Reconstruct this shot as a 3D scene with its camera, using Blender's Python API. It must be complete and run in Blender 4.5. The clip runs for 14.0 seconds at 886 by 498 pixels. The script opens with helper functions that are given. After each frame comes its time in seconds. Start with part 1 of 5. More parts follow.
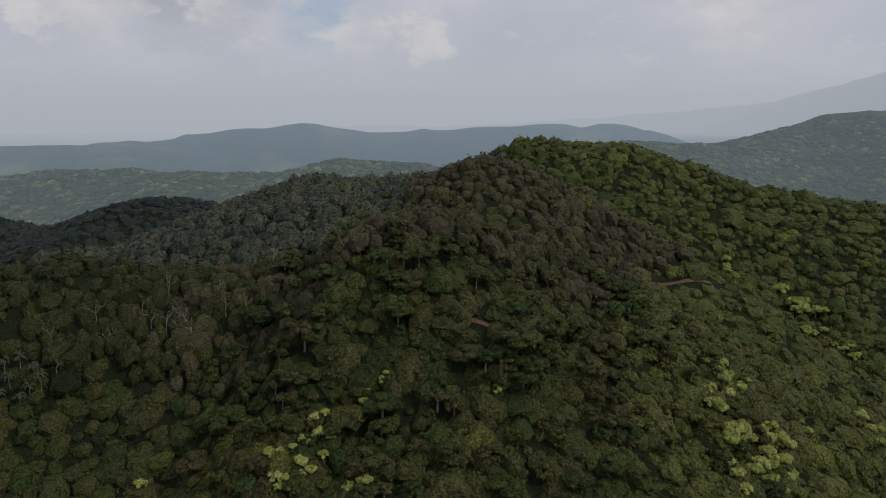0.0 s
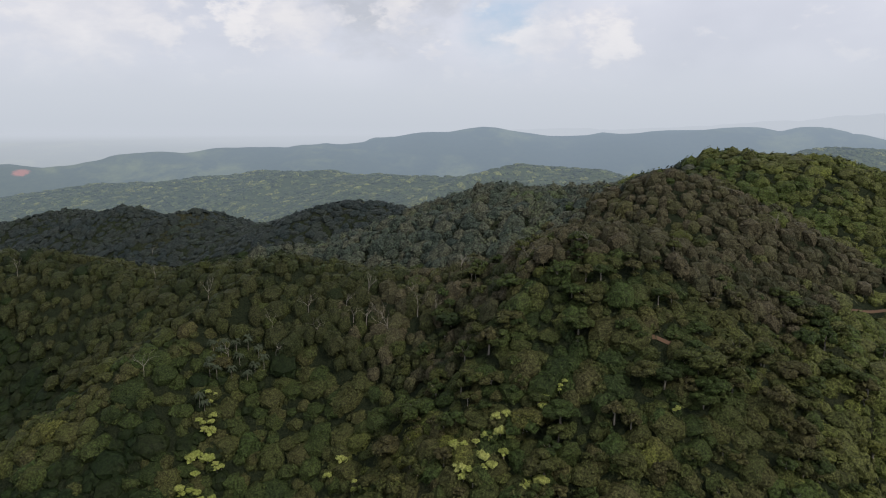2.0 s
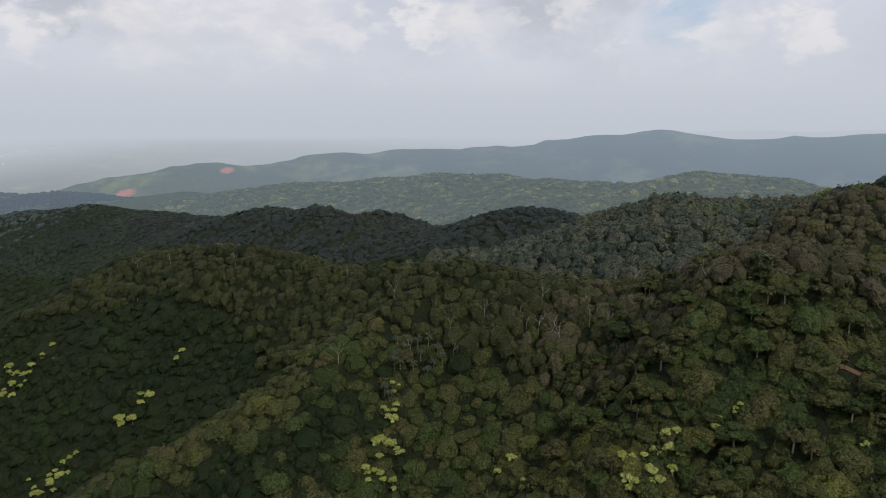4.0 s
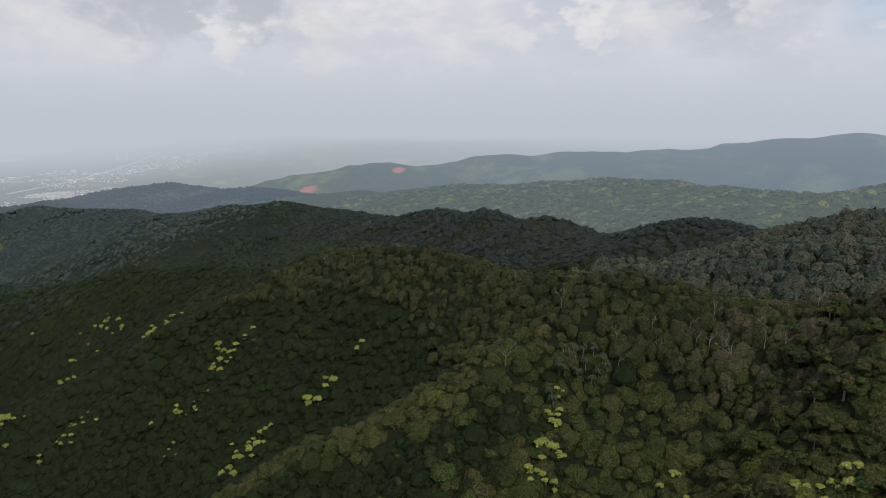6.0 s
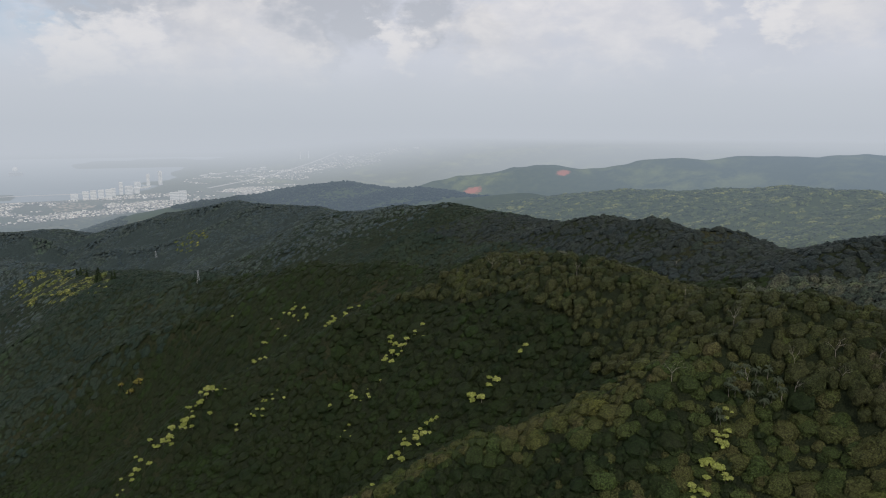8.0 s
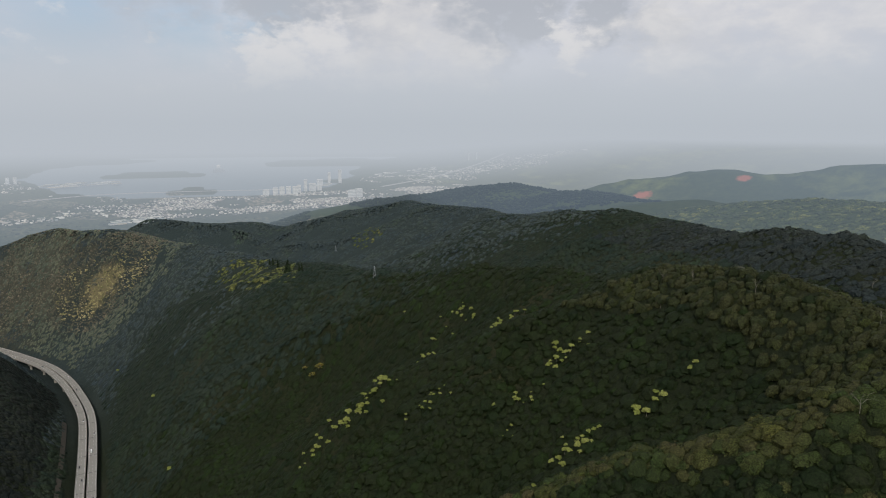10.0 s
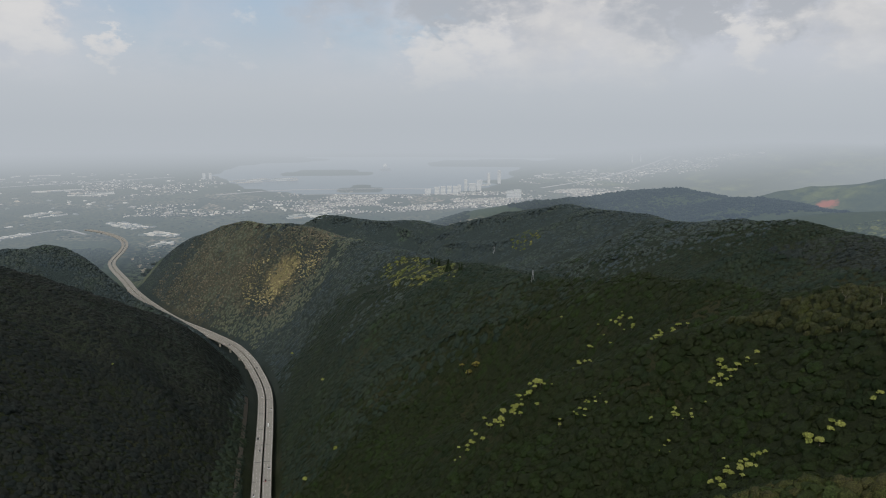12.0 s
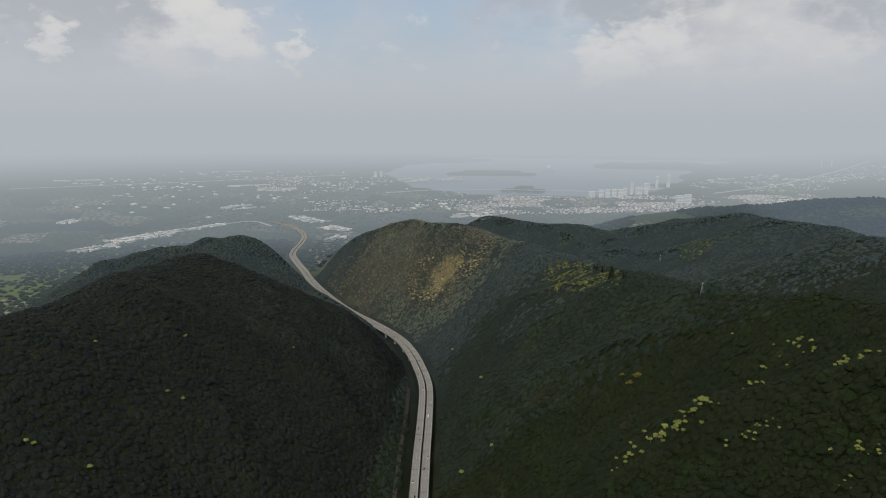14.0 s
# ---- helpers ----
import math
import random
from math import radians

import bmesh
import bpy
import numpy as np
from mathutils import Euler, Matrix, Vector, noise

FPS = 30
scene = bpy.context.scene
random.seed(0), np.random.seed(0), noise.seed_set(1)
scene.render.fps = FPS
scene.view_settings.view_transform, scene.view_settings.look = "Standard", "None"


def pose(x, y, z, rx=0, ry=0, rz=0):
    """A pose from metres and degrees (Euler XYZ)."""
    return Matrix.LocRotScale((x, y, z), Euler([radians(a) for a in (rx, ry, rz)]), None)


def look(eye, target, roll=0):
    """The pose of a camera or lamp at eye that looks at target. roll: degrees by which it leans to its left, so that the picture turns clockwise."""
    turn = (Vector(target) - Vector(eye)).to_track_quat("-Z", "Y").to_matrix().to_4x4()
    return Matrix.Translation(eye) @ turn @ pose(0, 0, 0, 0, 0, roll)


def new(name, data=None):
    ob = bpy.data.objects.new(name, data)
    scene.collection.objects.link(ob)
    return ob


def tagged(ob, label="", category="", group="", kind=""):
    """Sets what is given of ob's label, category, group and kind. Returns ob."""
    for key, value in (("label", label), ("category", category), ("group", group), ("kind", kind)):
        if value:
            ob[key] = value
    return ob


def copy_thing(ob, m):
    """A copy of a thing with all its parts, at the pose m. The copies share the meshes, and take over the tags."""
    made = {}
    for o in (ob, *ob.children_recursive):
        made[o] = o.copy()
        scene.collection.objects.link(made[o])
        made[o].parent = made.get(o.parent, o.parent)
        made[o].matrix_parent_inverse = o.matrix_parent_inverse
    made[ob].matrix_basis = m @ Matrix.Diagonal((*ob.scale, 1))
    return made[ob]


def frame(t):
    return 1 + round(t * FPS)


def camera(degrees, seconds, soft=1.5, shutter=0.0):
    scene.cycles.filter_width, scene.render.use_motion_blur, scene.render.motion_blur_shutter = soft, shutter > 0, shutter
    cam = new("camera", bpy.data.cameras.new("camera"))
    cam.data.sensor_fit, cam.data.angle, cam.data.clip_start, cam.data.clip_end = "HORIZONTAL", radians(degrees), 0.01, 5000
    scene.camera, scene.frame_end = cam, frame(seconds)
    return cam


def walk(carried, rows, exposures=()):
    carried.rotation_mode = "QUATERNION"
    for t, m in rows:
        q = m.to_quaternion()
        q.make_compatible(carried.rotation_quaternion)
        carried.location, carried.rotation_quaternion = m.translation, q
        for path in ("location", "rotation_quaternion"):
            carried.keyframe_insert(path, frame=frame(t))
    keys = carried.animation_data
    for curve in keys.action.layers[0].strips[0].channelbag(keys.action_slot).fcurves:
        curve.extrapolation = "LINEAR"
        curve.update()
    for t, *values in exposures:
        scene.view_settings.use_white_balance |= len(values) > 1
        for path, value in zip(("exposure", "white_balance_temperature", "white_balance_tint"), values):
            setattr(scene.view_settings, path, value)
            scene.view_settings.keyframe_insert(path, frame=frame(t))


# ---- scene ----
cam = camera(65.27, 14.0, 1.05)
# seconds, x, y, z, pitch, roll (right side up), yaw
FLIGHT = [
    (0.0, 0.0, 0.0, 450.0, -10.29, 0.36, -0.09), (0.5, -0.91, -2.87, 451.37, -10.27, 0.43, 3.7),
    (1.0, -1.64, -5.87, 452.77, -10.25, 0.37, 7.37), (1.5, -2.17, -8.98, 454.18, -10.23, 0.28, 10.89),
    (2.0, -2.52, -12.16, 455.61, -10.21, 0.25, 14.39), (2.5, -2.68, -15.4, 457.05, -10.18, 0.21, 17.86),
    (3.0, -2.66, -18.68, 458.49, -10.17, 0.2, 21.36), (5.5, 0.1, -34.83, 465.74, -10.22, 0.26, 38.31),
    (6.0, 1.16, -37.9, 467.19, -10.21, 0.28, 41.67), (6.5, 2.39, -40.89, 468.64, -10.18, 0.36, 45.02),
    (7.0, 3.78, -43.79, 470.09, -10.2, 0.32, 48.36), (7.5, 5.34, -46.58, 471.53, -10.23, 0.29, 51.72),
    (8.0, 7.05, -49.26, 472.99, -10.23, 0.31, 55.05), (10.5, 17.88, -60.83, 480.37, -10.26, 0.29, 71.89),
    (11.0, 20.49, -62.77, 481.9, -10.28, 0.35, 75.01), (11.5, 23.23, -64.59, 483.45, -10.29, 0.3, 78.36),
    (12.0, 26.12, -66.3, 485.04, -10.29, 0.27, 81.71), (12.5, 29.13, -67.89, 486.66, -10.3, 0.26, 85.08),
    (13.0, 32.28, -69.39, 488.33, -10.31, 0.27, 88.39), (13.5, 35.56, -70.79, 490.05, -10.35, 0.29, 91.71),
    (14.0, 38.96, -72.1, 491.83, -10.36, 0.33, 95.05),
]


def flown(x, y, z, pitch, roll, yaw):
    """Level camera turned by yaw, pitched, then rolled about its own axis."""
    return pose(x, y, z, 90 + pitch, 0, yaw) @ pose(0, 0, 0, 0, 0, roll)


walk(cam, [(t, flown(*row)) for t, *row in FLIGHT], exposures=[(0.0, -0.2, 6350, 14), (0.4, 0.35, 6350, 14), (1.0, 0.35, 6350, 14), (3.0, 0.26, 6350, 14), (8.0, 0.15, 6350, 13), (14.0, -0.03, 6450, 11)])

# ---------------------------------------------------------------- sky and sun
SUN_EL, SUN_AZ = 42.0, 115.0
HORIZON = (0.452, 0.490, 0.520)   # air light far off


def link(tree, a, b):
    tree.links.new(a, b)


def add(tree, kind, **values):
    n = tree.nodes.new(kind)
    for key, v in values.items():
        n.inputs[key].default_value = v
    return n


def maths(tree, op, a, b=0.0, clamp=False):
    n = tree.nodes.new("ShaderNodeMath")
    n.operation, n.use_clamp = op, clamp
    for k, v in enumerate((a, b)):
        if isinstance(v, (int, float)):
            n.inputs[k].default_value = v
        else:
            link(tree, v, n.inputs[k])
    return n.outputs[0]


def ramp(tree, fac, stops):
    n = tree.nodes.new("ShaderNodeValToRGB")
    els = n.color_ramp.elements
    while len(els) < len(stops):
        els.new(0.5)
    for e, (p, c) in zip(els, stops):
        e.position, e.color = p, (*c, 1) if len(c) == 3 else c
    link(tree, fac, n.inputs[0])
    return n.outputs[0]


def mixed(tree, fac, a, b):
    n = tree.nodes.new("ShaderNodeMix")
    n.data_type = "RGBA"
    for sock, v in ((n.inputs[0], fac), (n.inputs[6], a), (n.inputs[7], b)):
        if isinstance(v, (int, float)):
            sock.default_value = v
        elif isinstance(v, tuple):
            sock.default_value = (*v, 1)
        else:
            link(tree, v, sock)
    return n.outputs[2]


world = bpy.data.worlds.new("overcast_sky")
scene.world = world
world.use_nodes = True
wt = world.node_tree
wt.nodes.clear()
sky = wt.nodes.new("ShaderNodeTexSky")
sky.sky_type, sky.sun_disc = "NISHITA", False
sky.sun_elevation, sky.sun_rotation = radians(SUN_EL), radians(SUN_AZ)
sky.air_density, sky.dust_density = 1.2, 3.0
clear = add(wt, "ShaderNodeMix")
clear.data_type, clear.blend_type = "RGBA", "MULTIPLY"
clear.inputs[0].default_value = 1.0
link(wt, sky.outputs[0], clear.inputs[6])
clear.inputs[7].default_value = (0.1, 0.1, 0.1, 1)
co = wt.nodes.new("ShaderNodeTexCoord").outputs["Generated"]
sep = wt.nodes.new("ShaderNodeSeparateXYZ")
link(wt, co, sep.inputs[0])
up = maths(wt, "MAXIMUM", sep.outputs[2], 0.0)
stretch = wt.nodes.new("ShaderNodeMapping")
stretch.inputs["Scale"].default_value = (1.0, 1.0, 1.9)
link(wt, co, stretch.inputs[0])
puffs = add(wt, "ShaderNodeTexNoise", Scale=17.0, Detail=7.0, Roughness=0.58, Distortion=0.15)
link(wt, stretch.outputs[0], puffs.inputs["Vector"])
veil = add(wt, "ShaderNodeTexNoise", Scale=4.0, Detail=4.0, Roughness=0.5)
link(wt, stretch.outputs[0], veil.inputs["Vector"])


warp = add(wt, "ShaderNodeTexNoise", Scale=24.0, Detail=5.0, Roughness=0.6)
link(wt, stretch.outputs[0], warp.inputs["Vector"])
shift = wt.nodes.new("ShaderNodeVectorMath")
shift.operation = "MULTIPLY_ADD"
link(wt, warp.outputs["Color"], shift.inputs[0])
shift.inputs[1].default_value = (0.12, 0.12, 0.09)
link(wt, co, shift.inputs[2])
ragged = wt.nodes.new("ShaderNodeVectorMath")
ragged.operation = "SUBTRACT"
link(wt, shift.outputs[0], ragged.inputs[0])
ragged.inputs[1].default_value = (0.06, 0.06, 0.045)


def bank(az, el, size):
    """1 at the heart of a cloud bank in that direction, 0 outside it."""
    n = wt.nodes.new("ShaderNodeVectorMath")
    n.operation = "DISTANCE"
    link(wt, ragged.outputs[0], n.inputs[0])
    c = math.cos(radians(el))
    n.inputs[1].default_value = (-math.sin(radians(az)) * c, math.cos(radians(az)) * c, math.sin(radians(el)))
    return maths(wt, "SUBTRACT", 1.0, maths(wt, "DIVIDE", n.outputs["Value"], radians(size) * 1.25), clamp=True)


def banks(rows):
    total = bank(*rows[0])
    for row in rows[1:]:
        total = maths(wt, "MAXIMUM", total, bank(*row))
    return total


# cumulus heads, grey cloud bases and gaps of blue: bearing left of +y, height, size in degrees
heads = banks([(80.9, 5.3, 2.4), (83.4, 3.7, 1.6), (77.8, 5.9, 3.3), (73.0, 5.3, 4.4), (68.1, 4.8, 3.7), (106.7, 5.5, 1.3), (111.9, 6.3, 2.8), (114.1, 7.9, 3.5), (123.7, 5.9, 1.5), (116.4, 5.1, 2.8), (71.9, 7.1, 5.1), (67.8, 5.1, 3.7), (58.5, 6.4, 2.3), (29.9, 7.1, 2.1), (35.4, 7.0, 2.1), (41.3, 9.4, 7.0), (25.2, 7.4, 2.8), (30.1, 8.5, 2.1), (27.4, 7.8, 2.6), (36.1, 7.2, 1.9), (1.1, 6.4, 2.6), (17.6, 8.8, 1.9), (49.6, 7.0, 5.6), (15.1, 5.6, 1.0), (1.8, 6.9, 2.3), (-22.3, 8.5, 4.2), (6.5, 6.9, 2.8)])
bases = banks([(122.9, 8.2, 5.6), (118.1, 8.4, 3.7), (81.4, 10.3, 5.1), (73.3, 9.9, 6.1), (66.1, 9.3, 5.6), (62.5, 8.8, 3.7), (56.2, 8.3, 2.8), (52.2, 7.3, 2.3), (65.9, 8.1, 4.2), (88.0, 16.0, 9.0), (20.0, 14.0, 9.0)])
gaps = banks([(105.1, 8.4, 6.1), (96.2, 8.2, 7.5), (88.6, 6.9, 4.2), (101.6, 4.7, 3.3), (82.2, 8.0, 3.3), (84.7, 7.1, 1.9), (9.2, 8.2, 3.7)])
grey = ramp(wt, veil.outputs[0], [(0.3, (0.46, 0.49, 0.54)), (0.55, (0.54, 0.565, 0.61)), (0.75, (0.63, 0.645, 0.67))])
overcast = mixed(wt, maths(wt, "MULTIPLY", gaps, 0.95), grey, mixed(wt, 0.6, clear.outputs[2], (0.44, 0.56, 0.7)))
overcast = mixed(wt, ramp(wt, maths(wt, "ADD", bases, maths(wt, "MULTIPLY", maths(wt, "SUBTRACT", puffs.outputs[0], 0.5), 0.9)), [(0.15, (0, 0, 0)), (0.6, (0.85, 0.85, 0.85))]), overcast, (0.41, 0.435, 0.465))
head = ramp(wt, maths(wt, "ADD", heads, maths(wt, "MULTIPLY", maths(wt, "SUBTRACT", puffs.outputs[0], 0.5), 1.25)), [(0.14, (0, 0, 0)), (0.6, (0.7, 0.7, 0.7))])
overcast = mixed(wt, head, overcast, mixed(wt, ramp(wt, puffs.outputs[0], [(0.4, (0, 0, 0)), (0.65, (1, 1, 1))]), (0.58, 0.585, 0.6), (0.71, 0.695, 0.67)))
towers = banks([(80.9, 5.3, 2.2), (83.4, 3.5, 1.4), (82.4, 4.5, 1.6), (78.3, 6.3, 2.3), (106.7, 5.5, 1.3), (106.9, 6.1, 0.9), (111.9, 6.3, 2.1), (114.1, 7.9, 2.6), (123.7, 5.9, 1.4), (30.1, 8.5, 1.9), (1.1, 6.4, 1.9), (29.9, 7.1, 1.7), (58.9, 6.4, 1.7), (83.7, 6.1, 1.6)])
tops = ramp(wt, maths(wt, "ADD", towers, maths(wt, "MULTIPLY", maths(wt, "SUBTRACT", puffs.outputs[0], 0.5), 1.3)), [(0.12, (0, 0, 0)), (0.48, (0.6, 0.6, 0.6)), (0.8, (0.85, 0.85, 0.85))])
overcast = mixed(wt, tops, overcast, (0.7, 0.69, 0.67))
# haze evens the sky towards the horizon
mist = ramp(wt, up, [(0.0, (1, 1, 1)), (0.04, (0.95, 0.95, 0.95)), (0.1, (0.3, 0.3, 0.3)), (0.16, (0, 0, 0))])
final = mixed(wt, mist, overcast, mixed(wt, ramp(wt, up, [(0.0, (0, 0, 0)), (0.09, (1, 1, 1))]), HORIZON, (0.51, 0.545, 0.572)))
back = wt.nodes.new("ShaderNodeBackground")
link(wt, final, back.inputs[0])
back.inputs[1].default_value = 1.0
link(wt, back.outputs[0], wt.nodes.new("ShaderNodeOutputWorld").inputs[0])

sun = new("sun", bpy.data.lights.new("sun", "SUN"))
sun.data.energy, sun.data.angle, sun.data.color = 1.7, radians(9), (1.0, 0.93, 0.8)
sun.matrix_world = look((0, 0, 0), (-math.sin(radians(SUN_AZ)) * math.cos(radians(SUN_EL)), -math.cos(radians(SUN_AZ)) * math.cos(radians(SUN_EL)), -math.sin(radians(SUN_EL))))

# ---------------------------------------------------------------- lie of the land
CENTRE = np.array((20.0, -45.0, 470.0))   # middle of the flight
NEAR, SPAN = 2000.0, 2700.0               # past NEAR, distances are drawn in to keep inside the lens's reach


def drawn_in(p):
    """True places (n, 3) to scene places: past NEAR metres everything shrinks towards the centre in proportion."""
    v = p - CENTRE
    d = np.hypot(v[:, 0], v[:, 1])
    far = np.maximum(d - NEAR, 0)
    return CENTRE + v * (np.where(far > 0, NEAR + SPAN * (1 - np.exp(-far / SPAN)), np.maximum(d, 1e-6)) / np.maximum(d, 1e-6))[:, None]


def hashed(ix, iy, seed):
    n = (ix.astype(np.int64) * 374761393 + iy.astype(np.int64) * 668265263 + seed * 1442695041) & 0xFFFFFFFF
    n = ((n ^ (n >> 13)) * 1274126177) & 0xFFFFFFFF
    return ((n ^ (n >> 16)) & 0xFFFF) / 65535.0


def value_noise(x, y, size, seed):
    x, y = x / size, y / size
    ix, iy = np.floor(x), np.floor(y)
    fx, fy = x - ix, y - iy
    fx, fy = fx * fx * (3 - 2 * fx), fy * fy * (3 - 2 * fy)
    a = hashed(ix, iy, seed) * (1 - fx) + hashed(ix + 1, iy, seed) * fx
    b = hashed(ix, iy + 1, seed) * (1 - fx) + hashed(ix + 1, iy + 1, seed) * fx
    return (a * (1 - fy) + b * fy) * 2 - 1


def fbm(x, y, size, octaves=4, seed=0):
    return sum(value_noise(x, y, size / 2 ** k, seed + k) / 2 ** k for k in range(octaves))


# crest lines: (slope, softness of the top, crest points x, y, z)
RIDGES = [
    (0.72, 18, [(420, 370, 382), (300, 400, 392), (200, 430, 411), (117, 450, 436), (64, 458, 439), (25, 452, 421), (20, 392, 396), (22, 332, 420), (12, 298, 380), (3, 270, 400)]),
    (0.9, 18, [(62, 268, 385), (30, 268, 396), (3, 266, 403), (-25, 266, 401), (-45, 268, 393), (-85, 266, 386), (-180, 268, 382), (-310, 277, 375), (-400, 277, 364), (-540, 242, 340), (-760, 165, 302)]),
    (0.75, 14, [(22, 332, 416), (-60, 348, 402), (-130, 356, 388), (-190, 374, 366)]),
    (0.7, 28, [(-760, 165, 302), (-930, 125, 292), (-1130, 50, 263), (-1330, -50, 262), (-1500, -165, 274), (-1640, -325, 272), (-1780, -470, 226), (-1900, -560, 118)]),
    (0.8, 10, [(-150, 266, 383), (-182, 205, 364), (-240, 150, 324), (-300, 90, 272)]),
    (0.8, 12, [(-400, 277, 362), (-450, 195, 322), (-515, 120, 270), (-570, 60, 210)]),
    (0.55, 25, [(30, 455, 420), (-40, 458, 414), (-78, 462, 410), (-130, 476, 402), (-313, 490, 380), (-509, 545, 360), (-750, 560, 346), (-1025, 482, 332), (-1160, 470, 317), (-1390, 384, 304), (-1480, 310, 290), (-1560, 260, 266), (-1640, 180, 236), (-1700, 60, 252), (-1760, -100, 246)]),
    (0.66, 55, [(-1421, -946, 176), (-1476, -848, 200), (-1538, -713, 213), (-1560, -655, 180), (-1533, -581, 104)]),
    (0.68, 60, [(-300, -640, 262), (-635, -590, 278), (-850, -580, 279), (-1004, -556, 274), (-1085, -505, 206), (-1140, -435, 116), (-1125, -365, 62)]),
    (0.42, 60, [(1100, 1250, 480), (715, 1319, 470), (458, 1217, 425), (250, 1250, 395)]),
    (0.35, 50, [(-50, 930, 398), (-250, 905, 380), (-400, 985, 374), (-614, 1080, 370), (-794, 1013, 355), (-983, 1000, 340), (-1200, 950, 315)]),
    (0.4, 60, [(700, 2700, 470), (160, 2595, 465), (-300, 2560, 438), (-616, 2526, 430), (-1106, 2353, 410), (-1610, 1998, 338), (-1996, 1700, 308), (-2300, 1450, 235)]),
    (0.35, 60, [(-1500, 1150, 262), (-1760, 1130, 268), (-1996, 1098, 258), (-2150, 1000, 262), (-2300, 900, 246), (-2600, 600, 180)]),
    (0.3, 150, [(7500, 4500, 1250), (4600, 6800, 1020), (3500, 7500, 690), (1800, 8200, 500), (600, 8500, 440), (-1500, 8800, 380)]),
    (0.85, 12, [(22, 332, 420), (52, 330, 417), (76, 325, 407), (102, 316, 395), (130, 304, 378)]),
]


def smooth_step(x, a, b):
    t = np.clip((x - a) / (b - a), 0, 1)
    return t * t * (3 - 2 * t)


def ridge_height(x, y, slope, soft, pts):
    best = np.full(x.shape, -1e9)
    for (ax, ay, az), (bx, by, bz) in zip(pts, pts[1:]):
        dx, dy = bx - ax, by - ay
        t = np.clip(((x - ax) * dx + (y - ay) * dy) / (dx * dx + dy * dy), 0, 1)
        d = np.hypot(x - ax - t * dx, y - ay - t * dy)
        best = np.maximum(best, az + (bz - az) * t - slope * (np.sqrt(d * d + soft * soft) - soft))
    return best


def plain(x, y):
    """Valley floors and the coastal plain; northwards it climbs to a plateau."""
    west = smooth_step(-x, 1500, 4200)
    floor = 45 + 0.06 * np.clip(x + 900, -1500, 1500)
    north = smooth_step(y + 0.25 * x, 400, 4500)
    return np.maximum(floor, 12) * (1 - west) + 14 * west + 230 * north


# the road's line, also the bottom of its valley
ROAD = [(-420, -142, 68), (-560, -152, 65), (-697, -164, 62), (-814, -174, 61), (-904, -181, 60), (-1012, -191, 59), (-1076, -201, 58), (-1146, -219, 57), (-1224, -244, 57), (-1312, -283, 56), (-1410, -349, 54), (-1522, -436, 53), (-1656, -519, 52),
        (-1815, -604, 50), (-1966, -672, 48), (-2144, -755, 46), (-2245, -794, 45), (-2359, -816, 44), (-2484, -833, 43), (-2622, -864, 41), (-2772, -923, 40), (-2935, -1028, 38), (-3060, -1150, 37)]


def true_land(x, y):
    z = plain(x, y)
    k = 9.0
    for r in RIDGES:
        h = ridge_height(x, y, *r)
        m = np.maximum(z, h)
        z = m + k * np.log(np.exp((z - m) / k) + np.exp((h - m) / k))
    rough = smooth_step(z - plain(x, y), 5, 80)
    u, v = x * 0.78 - y * 0.63, x * 0.63 + y * 0.78
    u = u + 22 * value_noise(x, y, 140, 31)
    gullies = 0.45 - np.abs(value_noise(u, v * 0.28, 105, 11)) + 0.2 * (0.45 - np.abs(value_noise(u, v * 0.4, 38, 12)))
    wob = fbm(x, y, 260, 4, 3) * 8 + (fbm(x, y, 800, 4, 77) * 26 + 26 * value_noise(x + 0.3 * y, y * 0.5, 240, 78) + 10 * value_noise(x, y, 90, 79)) * smooth_step(y, 1300, 2200) * (1 - 0.9 * smooth_step(y, 3600, 5000)) + gullies * 19 + value_noise(x, y, 30, 21) * 1.6
    wob = wob * (1 - 0.85 * np.exp(-((x - 30) / 75) ** 2 - ((y - 305) / 55) ** 2)) * (1 - 0.85 * np.exp(-((x - 40) / 125) ** 2 - ((y - 455) / 55) ** 2))  # the rounded humps
    z = z + rough * wob
    cut = -ridge_height(x, y, 1.3, 25, [(a, b, 14 - c) for a, b, c in ROAD[2:]])
    m = np.minimum(z, cut)
    return m - 6.0 * np.log(np.exp((m - z) / 6.0) + np.exp((m - cut) / 6.0))


class Relief:
    """The land's heights on a grid, read back by bilinear lookup: quick for the many things that stand on it."""

    def __init__(self, x0, x1, y0, y1, step):
        self.x0, self.y0, self.step = x0, y0, step
        gx, gy = np.arange(x0, x1 + step, step), np.arange(y0, y1 + step, step)
        self.nx, self.ny = len(gx), len(gy)
        a, b = np.meshgrid(gx, gy, indexing="ij")
        self.z = true_land(a.ravel().astype(float), b.ravel().astype(float)).reshape(self.nx, self.ny)

    def inside(self, x, y):
        return (x > self.x0) & (x < self.x0 + (self.nx - 2) * self.step) & (y > self.y0) & (y < self.y0 + (self.ny - 2) * self.step)

    def at(self, x, y):
        u = np.clip((x - self.x0) / self.step, 0, self.nx - 1.001)
        v = np.clip((y - self.y0) / self.step, 0, self.ny - 1.001)
        i, j = u.astype(int), v.astype(int)
        fu, fv = u - i, v - j
        return (self.z[i, j] * (1 - fu) + self.z[i + 1, j] * fu) * (1 - fv) + (self.z[i, j + 1] * (1 - fu) + self.z[i + 1, j + 1] * fu) * fv


HILLS = Relief(-2100, 900, -1000, 1600, 6)
PLAIN = Relief(-9500, 7600, -5000, 10500, 60)


